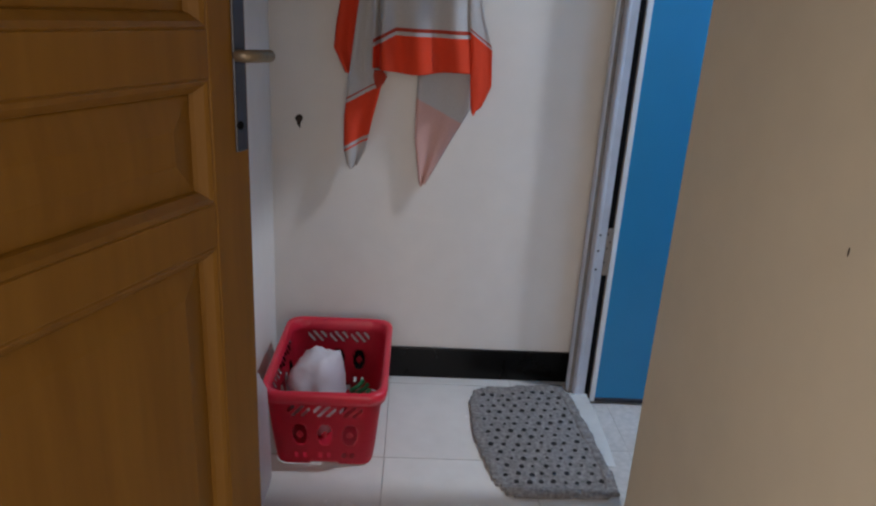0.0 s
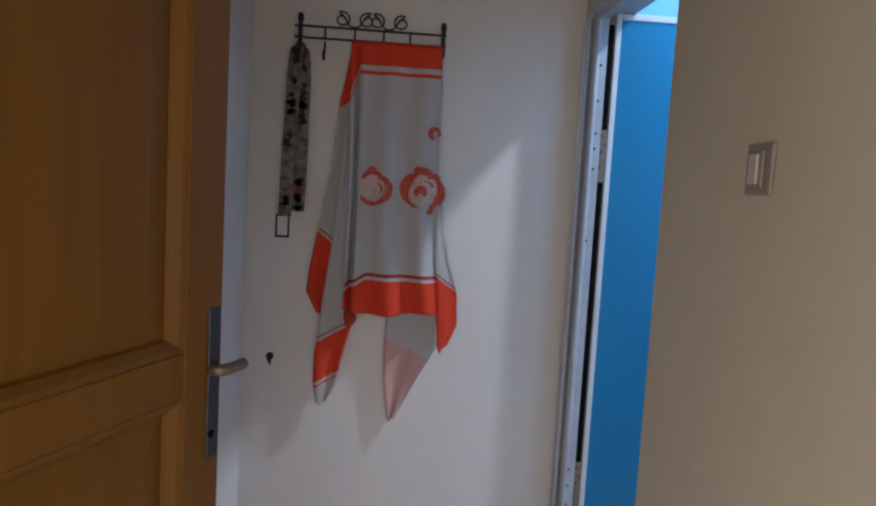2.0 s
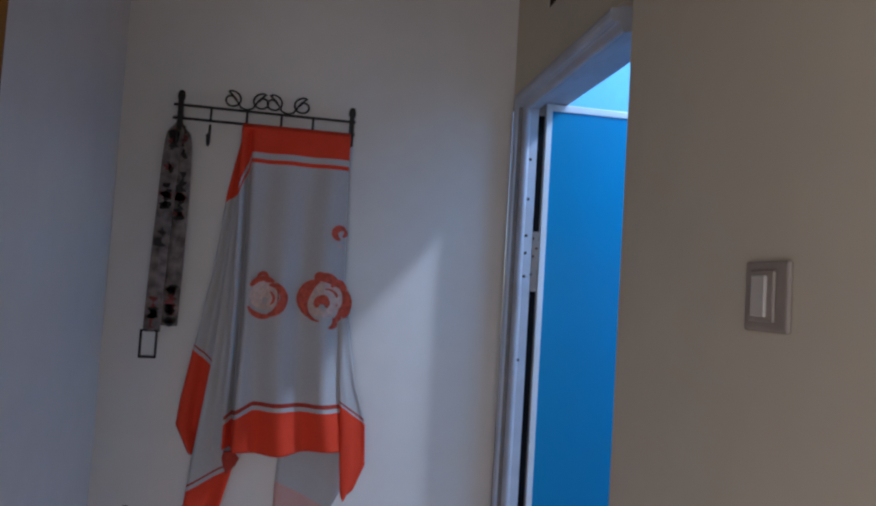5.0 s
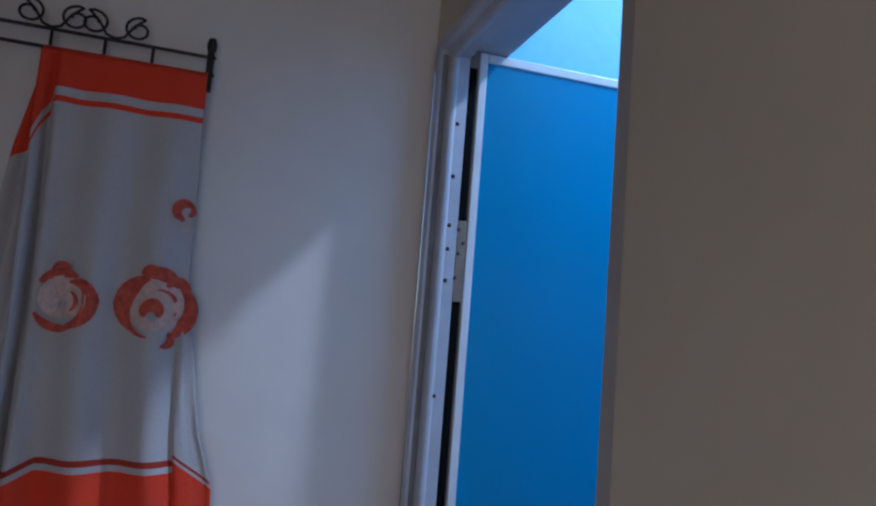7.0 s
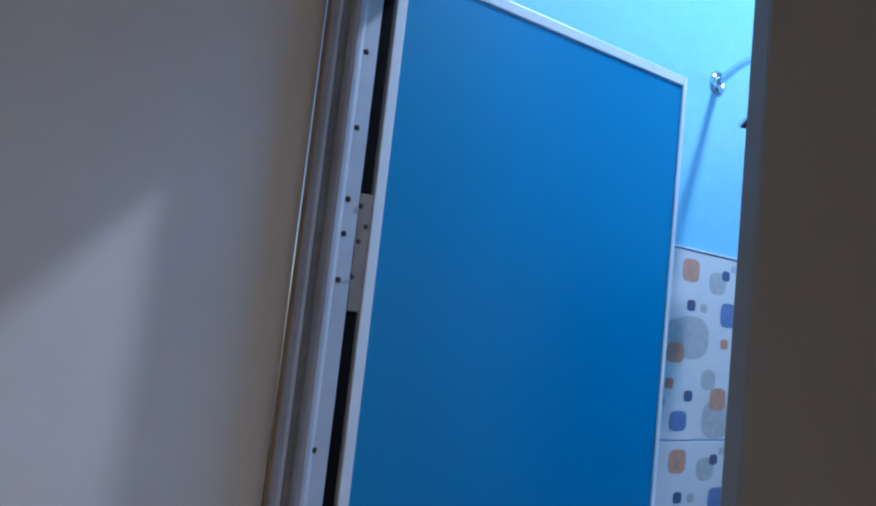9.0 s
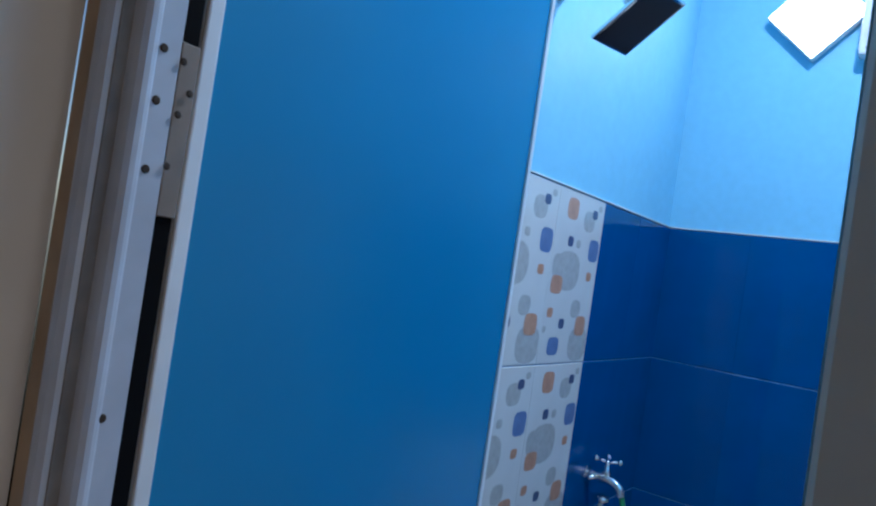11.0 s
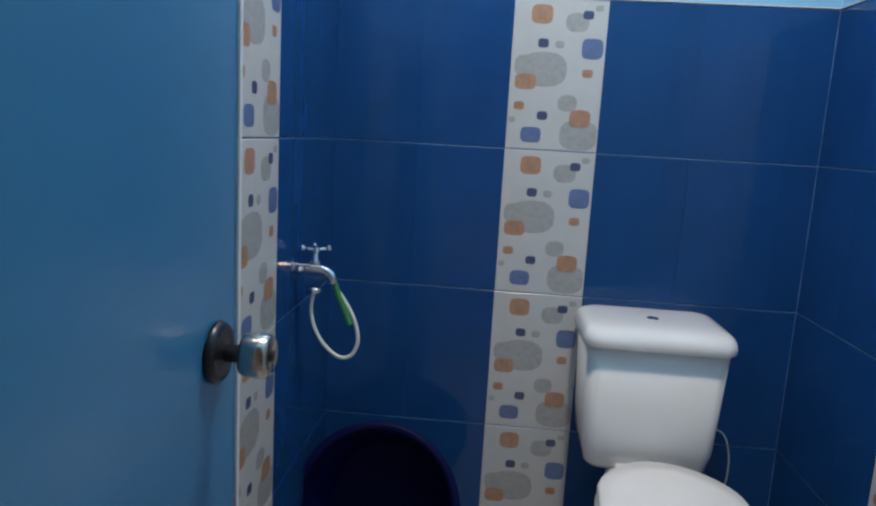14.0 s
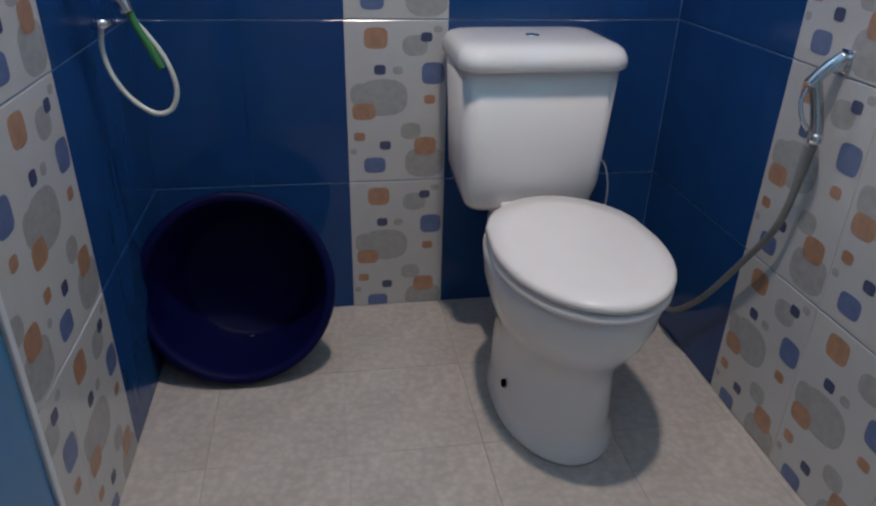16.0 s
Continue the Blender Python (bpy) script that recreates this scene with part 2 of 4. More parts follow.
def curve(points, steps=8):
    """A smooth line through a few points (Catmull-Rom)."""
    p = [Vector(q) for q in points]
    p = [2 * p[0] - p[1]] + p + [2 * p[-1] - p[-2]]
    out = []
    for i in range(1, len(p) - 2):
        for s in range(steps):
            t = s / steps
            out.append(0.5 * (2 * p[i] + (p[i + 1] - p[i - 1]) * t + (2 * p[i - 1] - 5 * p[i] + 4 * p[i + 1] - p[i + 2]) * t * t
                              + (3 * p[i] - p[i - 1] - 3 * p[i + 1] + p[i + 2]) * t ** 3))
    return out + [p[-2]]


def blob(w, h, n=4.0, m=20):
    """A rounded square of width w and height h."""
    out = []
    for i in range(m):
        a = 2 * math.pi * i / m
        c, s = math.cos(a), math.sin(a)
        out.append((w / 2 * math.copysign(abs(c) ** (2 / n), c), h / 2 * math.copysign(abs(s) ** (2 / n), s)))
    return out


def structure(name, bm, material, label=""):
    return tagged(part(name, bm, material), label, "", "", "structure")


# ---- the plan ----
HX0, HY0, HZ = -0.97, -3.4, 2.75       # hall: left face, end, ceiling
WT = 0.12                              # wall with the bathroom door
DY0, DY1, DZ = -0.775, -0.0, 1.914      # its opening
BX1, BY0, BY1, BZ = 1.945, -1.272, 0.112, 3.14
BF = -0.03                             # bathroom floor
ROWS = (1.625, 1.206, 0.785, 0.362, BF)
TW, TH = 0.26, 0.42

# walls of the hall
structure("wall_towel_side", box((HX0 - 0.12, 0, -0.2), (0.0, 0.12, HZ)), M_WHITE_WALL, "off-white painted plaster wall with faint stains")
structure("wall_wooden_door_side", boxes(((HX0 - 0.12, -0.93, -0.2), (HX0, 0, HZ)), ((HX0 - 0.12, -1.86, 2.02), (HX0, -0.93, HZ)),
          ((HX0 - 0.12, -1.96, -0.2), (HX0, -1.86, HZ)), ((HX0 - 0.12, HY0, -0.2), (HX0, -2.64, HZ)), ((HX0 - 0.12, -2.64, 2.0), (HX0, -1.96, HZ))), M_WHITE_WALL, "white painted plaster wall beside the wooden door")
structure("wall_side_room", boxes(((HX0 - 1.3, -2.2, -0.2), (HX0 - 1.2, -0.6, HZ)), ((HX0 - 1.2, -1.96, -0.2), (HX0 - 0.12, -1.90, HZ)),
          ((HX0 - 1.2, -0.7, -0.2), (HX0 - 0.12, -0.6, HZ))), M_HALL, "plain plaster walls of the dark side room")
SX = -0.036                            # face of the wall with the switch
structure("wall_switch_side", box((SX, HY0, -0.2), (WT, DY0, HZ)), M_HALL, "cream painted plaster wall with a switch and small scuffs")
structure("wall_over_door", boxes(((0, DY0, DZ), (WT, -0.47, HZ)), ((0, -0.47, DZ), (WT, -0.245, 2.062)),
          ((0, -0.47, 2.34), (WT, -0.245, HZ)), ((0, -0.245, DZ), (WT, 0.12, HZ))), M_HALL, "cream plaster wall over the bathroom door with a vent opening")
bm = bmesh.new()
add_ring_loft(bm, [[(SX + 0.004, DY0 - 0.001, z), (WT, DY0 - 0.001, z), (WT, -0.592, z), (0.114, -0.590, z), (0.088, -0.596, z), (0.036, -0.643, z), (0.030, -0.645, z), (0.026, -0.650, z), (SX + 0.012, DY0 + 0.004, z)] for z in (-0.2, DZ + 0.001)])
structure("wall_reveal", bm, M_HALL, "rounded cream plaster edge of the bathroom doorway")
structure("wall_hall_end", boxes(((HX0 - 0.12, HY0 - 0.12, -0.2), (HX0 + 0.02, HY0, HZ)), ((-0.07, HY0 - 0.12, -0.2), (WT, HY0, HZ)),
          ((HX0 + 0.02, HY0 - 0.12, 2.3), (-0.07, HY0, HZ))), M_HALL, "cream plaster wall with an open doorway")
# out of view; its dark colour shades the top of the hall
structure("ceiling_hall", box((HX0 - 1.3, HY0 - 0.12, HZ), (WT, 0.12, HZ + 0.1)), M_HALLCEIL, "unseen hall ceiling, darkened to weaken bounced light")
structure("baseboard", box((-0.96, -0.012, 0.0), (-0.002, -0.0005, 0.108), 0.003), M_SKIRT, "black glossy tile skirting on the white wall")

# bathroom shell
structure("wall_bath_shower", box((WT, BY1, -0.2), (BX1 + 0.12, BY1 + 0.12, BZ)), M_BLUE_WALL, "sky-blue glossy painted wall above the tiles")
structure("wall_bath_toilet", box((BX1, BY0, -0.2), (BX1 + 0.12, BY1, BZ)), M_BLUE_WALL, "sky-blue glossy painted wall above dark blue tiles")
structure("wall_bath_spray", box((WT, BY0 - 0.12, -0.2), (BX1 + 0.12, BY0, BZ)), M_BLUE_WALL, "sky-blue glossy painted wall above the tiles")
structure("wall_bath_door", boxes(((WT, BY0, -0.2), (WT + 0.012, -0.588, BZ)), ((WT, -0.588, DZ + 0.005), (WT + 0.012, BY1, BZ)),
          ((WT, DY1 - 0.045, -0.2), (WT + 0.012, BY1, DZ + 0.005))), M_BLUE_WALL, "sky-blue painted inner face of the door wall")
structure("ceiling_bath", box((WT, BY0 - 0.12, BZ), (BX1 + 0.12, BY1 + 0.12, BZ + 0.1)), M_CEIL, "plain white bathroom ceiling")

# floors
hall_floor = structure("floor", box((HX0 - 1.3, HY0 - 0.12, -0.2), (0.02, 0.05, -0.004)), M_GROUT, "white ceramic floor tiles with grey joints")
bath_floor = structure("floor_bath", box((0.02, BY0, -0.2), (BX1, BY1, BF - 0.003)), M_BFLOOR, "pale speckled bathroom floor tiles")


# ---- bathroom door: frame and open leaf ----
door_frame = tagged(new("door_1"), "grey-white door frame with ribbed jamb and rusty hinge screws", "door frame", "", "structure")
J0, JF = -0.092, 0.041                 # face of the hinge jamb, depth of it
bm = bmesh.new()
add_box(bm, (0.0, -0.050, BF), (WT, 0.0, DZ), 0.004)
part("plaster_return", bm, M_BROWN_EDGE, door_frame, "brown plaster edge")
bm = bmesh.new()
# two rounded ribs with a groove between them, then the flat that carries the hinge
RIBS = ((0.004, -0.050), (-0.004, -0.056), (-0.0090, -0.064), (-0.0115, -0.072), (-0.0110, -0.080), (-0.0075, -0.0865), (-0.001, -0.0885), (0.0025, -0.087),
        (0.0070, -0.089), (0.0085, -0.095), (0.0105, -0.1010), (0.0145, -0.1045), (0.0190, -0.1050), (0.0230, -0.1035), (0.0250, -0.1020), (0.045, -0.102), (0.046, -0.101), (0.046, -0.050))
RIBS = [(x - 0.005, y + 0.008) if y < -0.06 else (x, y) for x, y in RIBS]
mitre = [(x, y, DZ + y + 0.050) for x, y in RIBS]
add_ring_loft(bm, [[(x, y, BF) for x, y in RIBS], mitre])
part("hinge_jamb", bm, M_FRAME, door_frame)
bm = add_ring_loft(bmesh.new(), [mitre, [(x, -0.645, DZ + y + 0.050) for x, y in RIBS]])
part("head", bm, M_FRAME, door_frame)
part("groove", boxes(((-0.008, -0.0815, BF + 0.001), (0.0040, -0.0760, DZ - 0.040)), bevel=0.001), M_GROOVE, door_frame, "darker grey-beige strip in the groove")
part("head_stop", boxes(((JF + 0.0055, -0.590, DZ - 0.024), (WT, -0.051, DZ - 0.0005)), bevel=0.003), M_FRAME, door_frame)
# solid black strip in place of the deep shade between jamb and leaf
part("rubber_gap", box((JF, -0.091, BF + 0.02), (JF + 0.017, -0.082, DZ - 0.06)), M_BLACK, door_frame, "black strip standing for the shade in the hinge-side gap")
for z in (1.548, 1.504, 1.446, 1.238, 1.74, 1.64, 0.55, 0.50, 0.44):
    part("screw", lathe([(0.0, -0.0016), (0.003, -0.0014), (0.004, 0), (0.004, 0.002)], 10, "y", (0.0250 - 0.004 * (z < 1.4), J0 - 0.002, z)), M_RUST, door_frame)
for z in (1.487, 0.50):
    hinge = part("hinge", boxes(((JF + 0.0005, J0 - 0.0016, z - 0.078), (JF + 0.0185, -0.078, z + 0.072)), bevel=0.001), M_BEIGE, door_frame, "worn beige hinge plate")
    for k, (dx, dz) in enumerate(((0.004, 0.055), (0.006, 0.01), (0.003, -0.035), (0.014, 0.03))):
        part("rust_spot", lathe([(0.0035, -0.0012), (0.0025, -0.002), (0.0, -0.0022)], 9, "y", (JF - 0.002 + dx, J0 - 0.0033, z + dz)), M_RUST, hinge)

leaf = thing("open_bathroom_door", (0.074, -0.091, BF + 0.008), "open blue plastic door leaf with white edge trim", "door", turn=-0.1)
LW, LH = 0.582, 1.910
part("panel", box((0.004, 0.002, 0.006), (LW - 0.004, 0.034, LH - 0.008)), M_LEAF, leaf, "plain blue plastic skin")
part("hinge_stile", boxes(((-0.012, -0.0015, 0), (0.004, 0.036, LH)), bevel=0.002), M_TRIM, leaf)
part("latch_stile", boxes(((LW - 0.010, -0.0015, 0), (LW, 0.036, LH)), bevel=0.002), M_TRIM, leaf)
part("top_rail", boxes(((0.004, -0.0015, LH - 0.018), (LW - 0.010, 0.036, LH)), bevel=0.002), M_TRIM, leaf)
part("bottom_rail", boxes(((0.004, -0.0015, 0), (LW - 0.010, 0.036, 0.014)), bevel=0.002), M_GUNMETAL, leaf, "dark bottom strip")
part("bare_edge", box((-0.032, 0.002, 0.0), (-0.012, 0.034, LH)), M_BEIGE, leaf, "bare beige hinge edge")
kz, kx = 1.016, 0.515
knob = part("knob", lathe([(0.0095, -0.010), (0.0095, -0.024), (0.014, -0.027), (0.0215, -0.030), (0.0238, -0.036), (0.0242, -0.048), (0.0225, -0.057), (0.0185, -0.061), (0.0175, -0.0595), (0.0, -0.0590)], 28, "y", (kx, 0, kz)), M_STEEL, leaf, "brushed steel round knob", True)
part("rose", lathe([(0.033, 0.0), (0.033, -0.003), (0.030, -0.008), (0.024, -0.009), (0.017, -0.006), (0.012, -0.009)], 28, "y", (kx, 0, kz)), M_GUNMETAL, leaf, "dark polished rose plate", True)
part("keyhole", lathe([(0.006, -0.0588), (0.006, -0.0615), (0.0, -0.062)], 12, "y", (kx, 0, kz)), M_GUNMETAL, knob)

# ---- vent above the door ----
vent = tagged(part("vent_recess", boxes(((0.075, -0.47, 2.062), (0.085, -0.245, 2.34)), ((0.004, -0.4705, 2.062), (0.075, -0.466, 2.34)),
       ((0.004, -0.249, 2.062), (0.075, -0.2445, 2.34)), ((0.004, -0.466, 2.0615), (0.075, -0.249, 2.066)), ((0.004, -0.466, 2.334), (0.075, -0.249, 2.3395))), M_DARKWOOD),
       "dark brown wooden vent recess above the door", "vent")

# ---- wooden door ajar ----
WD = 0.74
wdoor = thing("wooden_door", (-1.053, -1.755, 0.012), "varnished brown panelled wooden door standing ajar", "door", turn=68.84)
T = 0.036
part("hinge_stile", box((0, 0, 0), (0.095, T, 1.99), 0.003), M_WOOD, wdoor)
part("latch_stile", box((WD - 0.082, 0, 0), (WD, T, 1.99), 0.003), M_WOOD, wdoor)
RAILS = ((0.0, 0.16), (0.825, 0.885), (1.052, 1.112), (1.88, 1.99))
for lo, hi in RAILS:
    part("rail", box((0.095, 0.0008, lo), (WD - 0.082, T - 0.0008, hi), 0.002), M_WOOD, wdoor)
for (a, lo), (hi, b) in zip(RAILS, RAILS[1:]):
    bm = bmesh.new()
    x0, x1 = 0.095, WD - 0.082
    rings = []
    for inset, y in ((0.0, 0.020), (0.018, 0.021), (0.022, 0.019), (0.062, 0.011), (0.064, 0.011)):
        rings.append([(x0 + inset, y, lo + inset), (x1 - inset, y, lo + inset), (x1 - inset, y, hi - inset), (x0 + inset, y, hi - inset)])
    add_ring_loft(bm, rings, cap=False)
    bm.verts.ensure_lookup_table()
    bm.faces.new(bm.verts[-4:])
    add_box(bm, (x0, 0.0215, lo), (x1, 0.028, hi))
    panel = part("raised_panel", bm, M_WOOD, wdoor)
    bm = bmesh.new()
    add_ring_loft(bm, [[(x0 + i, y, lo + i), (x1 - i, y, lo + i), (x1 - i, y, hi - i), (x0 + i, y, hi - i)] for i, y in ((0.0, 0.003), (0.003, 0.001), (0.009, 0.004), (0.018, 0.013), (0.020, 0.019), (0.020, 0.022))], cap=False)
    part("moulding", bm, M_WOOD, panel)
plate = part("lock_plate", box((WD - 0.034, -0.004, 0.948), (WD - 0.008, 0.0, 1.165), 0.003), M_PLATE, wdoor, "dull grey metal lock plate")
bm = tube(curve([(WD - 0.027, -0.003, 1.078), (WD - 0.026, -0.016, 1.078), (WD - 0.010, -0.022, 1.078), (WD + 0.010, -0.021, 1.077), (WD + 0.030, -0.018, 1.076)], 5), 0.0085, 12)
part("lever_handle", bm, M_DULL, wdoor, "dull worn metal lever handle", True)
part("keyhole", lathe([(0.006, -0.0062), (0.006, -0.003)], 12, "y", (WD - 0.027, 0, 0.985)), M_BLACK, plate)

# ---- hall things on the white wall ----
rack = thing("coat_rack", (-0.628, 0, 1.781), "black wrought iron coat rack with scrolls on the wall", "coat rack")
part("rail", tube([(-0.218, -0.03, 0.022), (0.214, -0.03, 0.022)], 0.0032, 8), M_IRON, rack)
part("rail", tube([(-0.218, -0.03, -0.010), (0.214, -0.03, -0.010)], 0.0032, 8), M_IRON, rack)
for x in (-0.202, 0.205):
    post = part("post", boxes(((x - 0.006, -0.036, -0.04), (x + 0.006, -0.024, 0.032)), ((x - 0.004, -0.026, -0.004), (x + 0.004, 0.0, 0.004)), bevel=0.001), M_IRON, rack)
    part("finial", lathe([(0.004, 0.03), (0.008, 0.036), (0.009, 0.046), (0.006, 0.056), (0.0, 0.058)], 10, "z", (x, -0.03, 0)), M_IRON, post)
for x in (-0.132, -0.048, 0.034, 0.110):
    part("rung", tube([(x, -0.03, -0.010), (x, -0.03, 0.022)], 0.0028, 8), M_IRON, rack)
for x in (-0.132, -0.202):
    part("hook", tube(curve([(x, -0.031, -0.02), (x, -0.034, -0.055), (x, -0.045, -0.072), (x, -0.058, -0.062), (x, -0.062, -0.048)], 5), 0.003, 8), M_IRON, rack)
for x, s in ((-0.086, 1), (-0.014, -1), (0.012, 1), (0.084, -1)):
    pts = []
    for i in range(40):
        a = i / 39 * 2.6 * math.pi
        r = 0.025 * (1 - 0.72 * i / 39)
        pts.append((x - s * r * math.cos(a + 1.2), -0.03, 0.047 + r * math.sin(a + 1.2) * 0.9))
    part("scroll", tube([(x + s * 0.040, -0.03, 0.024), (x + s * 0.022, -0.03, 0.030)] + [(x + s * 0.008, -0.03, 0.052)] + pts, 0.0024, 7), M_IRON, rack)

# belt, folded over the end hook
belt = thing("hanging_belt", (-0.835, -0.03, 1.76), "folded printed fabric belt with a metal buckle on a hook", "belt")
for name, pts in (("strap", [(0.004, 0.0, 0.0), (-0.006, -0.006, -0.06), (-0.012, -0.006, -0.22), (-0.018, -0.005, -0.40), (-0.020, -0.004, -0.50)]),
                  ("strap", [(0.004, 0.002, 0.0), (0.018, 0.004, -0.06), (0.020, 0.005, -0.22), (0.018, 0.005, -0.40), (0.016, 0.005, -0.485)])):
    line = curve(pts, 8)
    bm = bmesh.new()
    hw = 0.019
    rings = []
    for k, p in enumerate(line):
        w = hw * min(1.0, 0.35 + k / 6)
        rings.append([(p.x - w, p.y, p.z), (p.x, p.y - 0.003, p.z), (p.x + w, p.y, p.z), (p.x + w, p.y + 0.003, p.z), (p.x, p.y + 0.001, p.z), (p.x - w, p.y + 0.003, p.z)])
    add_ring_loft(bm, rings)
    strap = part(name, bm, M_BELT, belt)
    for k in range(30):
        p = line[random.randint(3, len(line) - 2)]
        w, h = random.uniform(0.008, 0.02), random.uniform(0.010, 0.03)
        bm = bmesh.new()
        bm.faces.new([bm.verts.new((p.x + random.choice((-0.006, 0, 0.006)) + u, p.y - 0.0045, p.z + v)) for u, v in blob(w, h, 3, 10)])
        part("print_patch", bm, random.choice((M_BELTDARK, M_BELTDARK, M_BELTRED)), strap)
bm = bmesh.new()
for lo, hi in (((-0.045, -0.006, -0.56), (-0.040, 0.0, -0.495)), ((-0.010, -0.006, -0.56), (-0.005, 0.0, -0.495)), ((-0.045, -0.006, -0.562), (-0.005, 0.0, -0.556)), ((-0.045, -0.006, -0.500), (-0.005, 0.0, -0.495))):
    add_box(bm, lo, hi, 0.001)
part("buckle", bm, M_IRON, belt, "dark metal buckle")

# towel over the rack
RED, WHITE, PINK = 1, 0, 2


def drape(u, z, top, low, y0, folds, amp, lift):
    """How far the cloth stands off the wall."""
    d = (top - z) / max(top - low, 1e-6)
    y = y0 - amp * (0.25 + 0.75 * d) * math.sin(2 * math.pi * folds * u + 1.1 * math.sin(3 * d)) - lift * d
    if folds == 2.6:
        y += 0.060 * d ** 0.35 * math.exp(-((u - 0.080 + 0.03 * d) / 0.030) ** 2)
    return min(y + 0.003 * noise.noise(Vector((u * 6, z * 9, y0 * 30))), -0.004)


def cloth(bm, rows, y0, folds, amp, paint, nu=26, sub=9, lift=0.0):
    """rows: height, left edge and right edge from the top down, skinned as a cloth with folds."""
    zs = []
    for (za, la, ra), (zb, lb, rb) in zip(rows, rows[1:]):
        for s in range(sub):
            t = s / sub
            zs.append((za + (zb - za) * t, la + (lb - la) * t, ra + (rb - ra) * t))
    zs.append(rows[-1])
    grid = []
    top, low = rows[0][0], rows[-1][0]
    for z, l, r in zs:
        d = (top - z) / max(top - low, 1e-6)
        line = []
        for i in range(nu + 1):
            u = i / nu
            y = drape(u, z, top, low, y0, folds, amp, lift)
            line.append(bm.verts.new((l + (r - l) * u, y, z + 0.006 * d * math.sin(7 * u + 2))))
        grid.append(line)
    for j in range(len(zs) - 1):
        zm = (zs[j][0] + zs[j + 1][0]) / 2
        for i in range(nu):
            f = bm.faces.new((grid[j][i], grid[j][i + 1], grid[j + 1][i + 1], grid[j + 1][i]))
            f.material_index = paint((i + 0.5) / nu, zm)
            f.smooth = True


def banded(name, knee, slope, stops):
    """Cloth woven in bands by height; left of the knee the bands slant. stops: heights and colours, from low to high."""
    m = M_CLOTH.copy()
    m.name = name
    nt = m.node_tree
    p = nt.nodes["Principled BSDF"]
    tc = nt.nodes.new("ShaderNodeTexCoord")
    sep = nt.nodes.new("ShaderNodeSeparateXYZ")
    nt.links.new(tc.outputs["Object"], sep.inputs[0])

    def sums(op, a, b):
        k = nt.nodes.new("ShaderNodeMath")
        k.operation = op
        for n, v in enumerate((a, b)):
            if isinstance(v, float):
                k.inputs[n].default_value = v
            else:
                nt.links.new(v, k.inputs[n])
        return k.outputs[0]

    side = sums("MAXIMUM", sums("SUBTRACT", knee, sep.outputs["X"]), 0.0)
    v = sums("ADD", sep.outputs["Z"], sums("MULTIPLY", side, slope))
    v = sums("MULTIPLY", sums("SUBTRACT", v, 0.6), 1 / 1.3)
    ramp = nt.nodes.new("ShaderNodeValToRGB")
    ramp.color_ramp.interpolation = "CONSTANT"
    el = ramp.color_ramp.elements
    while len(el) > 1:
        el.remove(el[-1])
    el[0].position, el[0].color = 0.0, (*stops[0][1], 1)
    for z, c in stops[1:]:
        e = el.new((z - 0.6) / 1.3)
        e.color = (*c, 1)
    nt.links.new(v, ramp.inputs[0])
    n = nt.nodes.new("ShaderNodeTexNoise")
    n.inputs["Scale"].default_value = 160
    nt.links.new(tc.outputs["Object"], n.inputs["Vector"])
    mix = nt.nodes.new("ShaderNodeMixRGB")
    mix.blend_type = "MULTIPLY"
    mix.inputs["Fac"].default_value = 0.12
    nt.links.new(ramp.outputs[0], mix.inputs[1])
    nt.links.new(n.outputs["Fac"], mix.inputs[2])
    nt.links.new(mix.outputs[0], p.inputs["Base Color"])
    return m


CW, CR, CD, CP = (0.47, 0.455, 0.46), (0.70, 0.050, 0.012), (0.36, 0.035, 0.015), (0.60, 0.36, 0.33)
BANDS = [banded("towel_top", -0.655, 3.2, ((0.6, CW), (1.672, CR), (1.684, CW), (1.700, CR))),
         banded("towel_bottom", -0.612, 0.55, ((0.6, CR), (1.086, CW), (1.097, CD), (1.103, CW))),
         banded("towel_side_top", -0.60, 0.8, ((0.6, CW), (1.665, CR))),
         banded("towel_side_low", -0.60, -0.85, ((0.6, CR), (1.085, CW), (1.094, CD), (1.100, CW))),
         banded("towel_tail", -0.60, 0.55, ((0.6, CW), (0.835, CR), (0.842, CW), (0.852, CR), (0.975, CW), (0.985, CD), (0.990, CW))),
         banded("towel_flap", -0.30, -0.7, ((0.6, CR), (1.028, CW), (1.036, CD), (1.041, CW))),
         banded("towel_back", -0.30, -0.5, ((0.6, CP), (0.79, CW))),
         banded("towel_corner", -0.30, 0.0, ((0.6, CD), (0.6, CD)))]
bm = bmesh.new()
# hanging back half and side folds first, then the front
cloth(bm, [(1.12, -0.54, -0.40), (0.99, -0.545, -0.375), (0.90, -0.548, -0.385), (0.80, -0.548, -0.44), (0.66, -0.528, -0.512)], -0.020, 1.5, 0.008, lambda u, z: 6, 14)
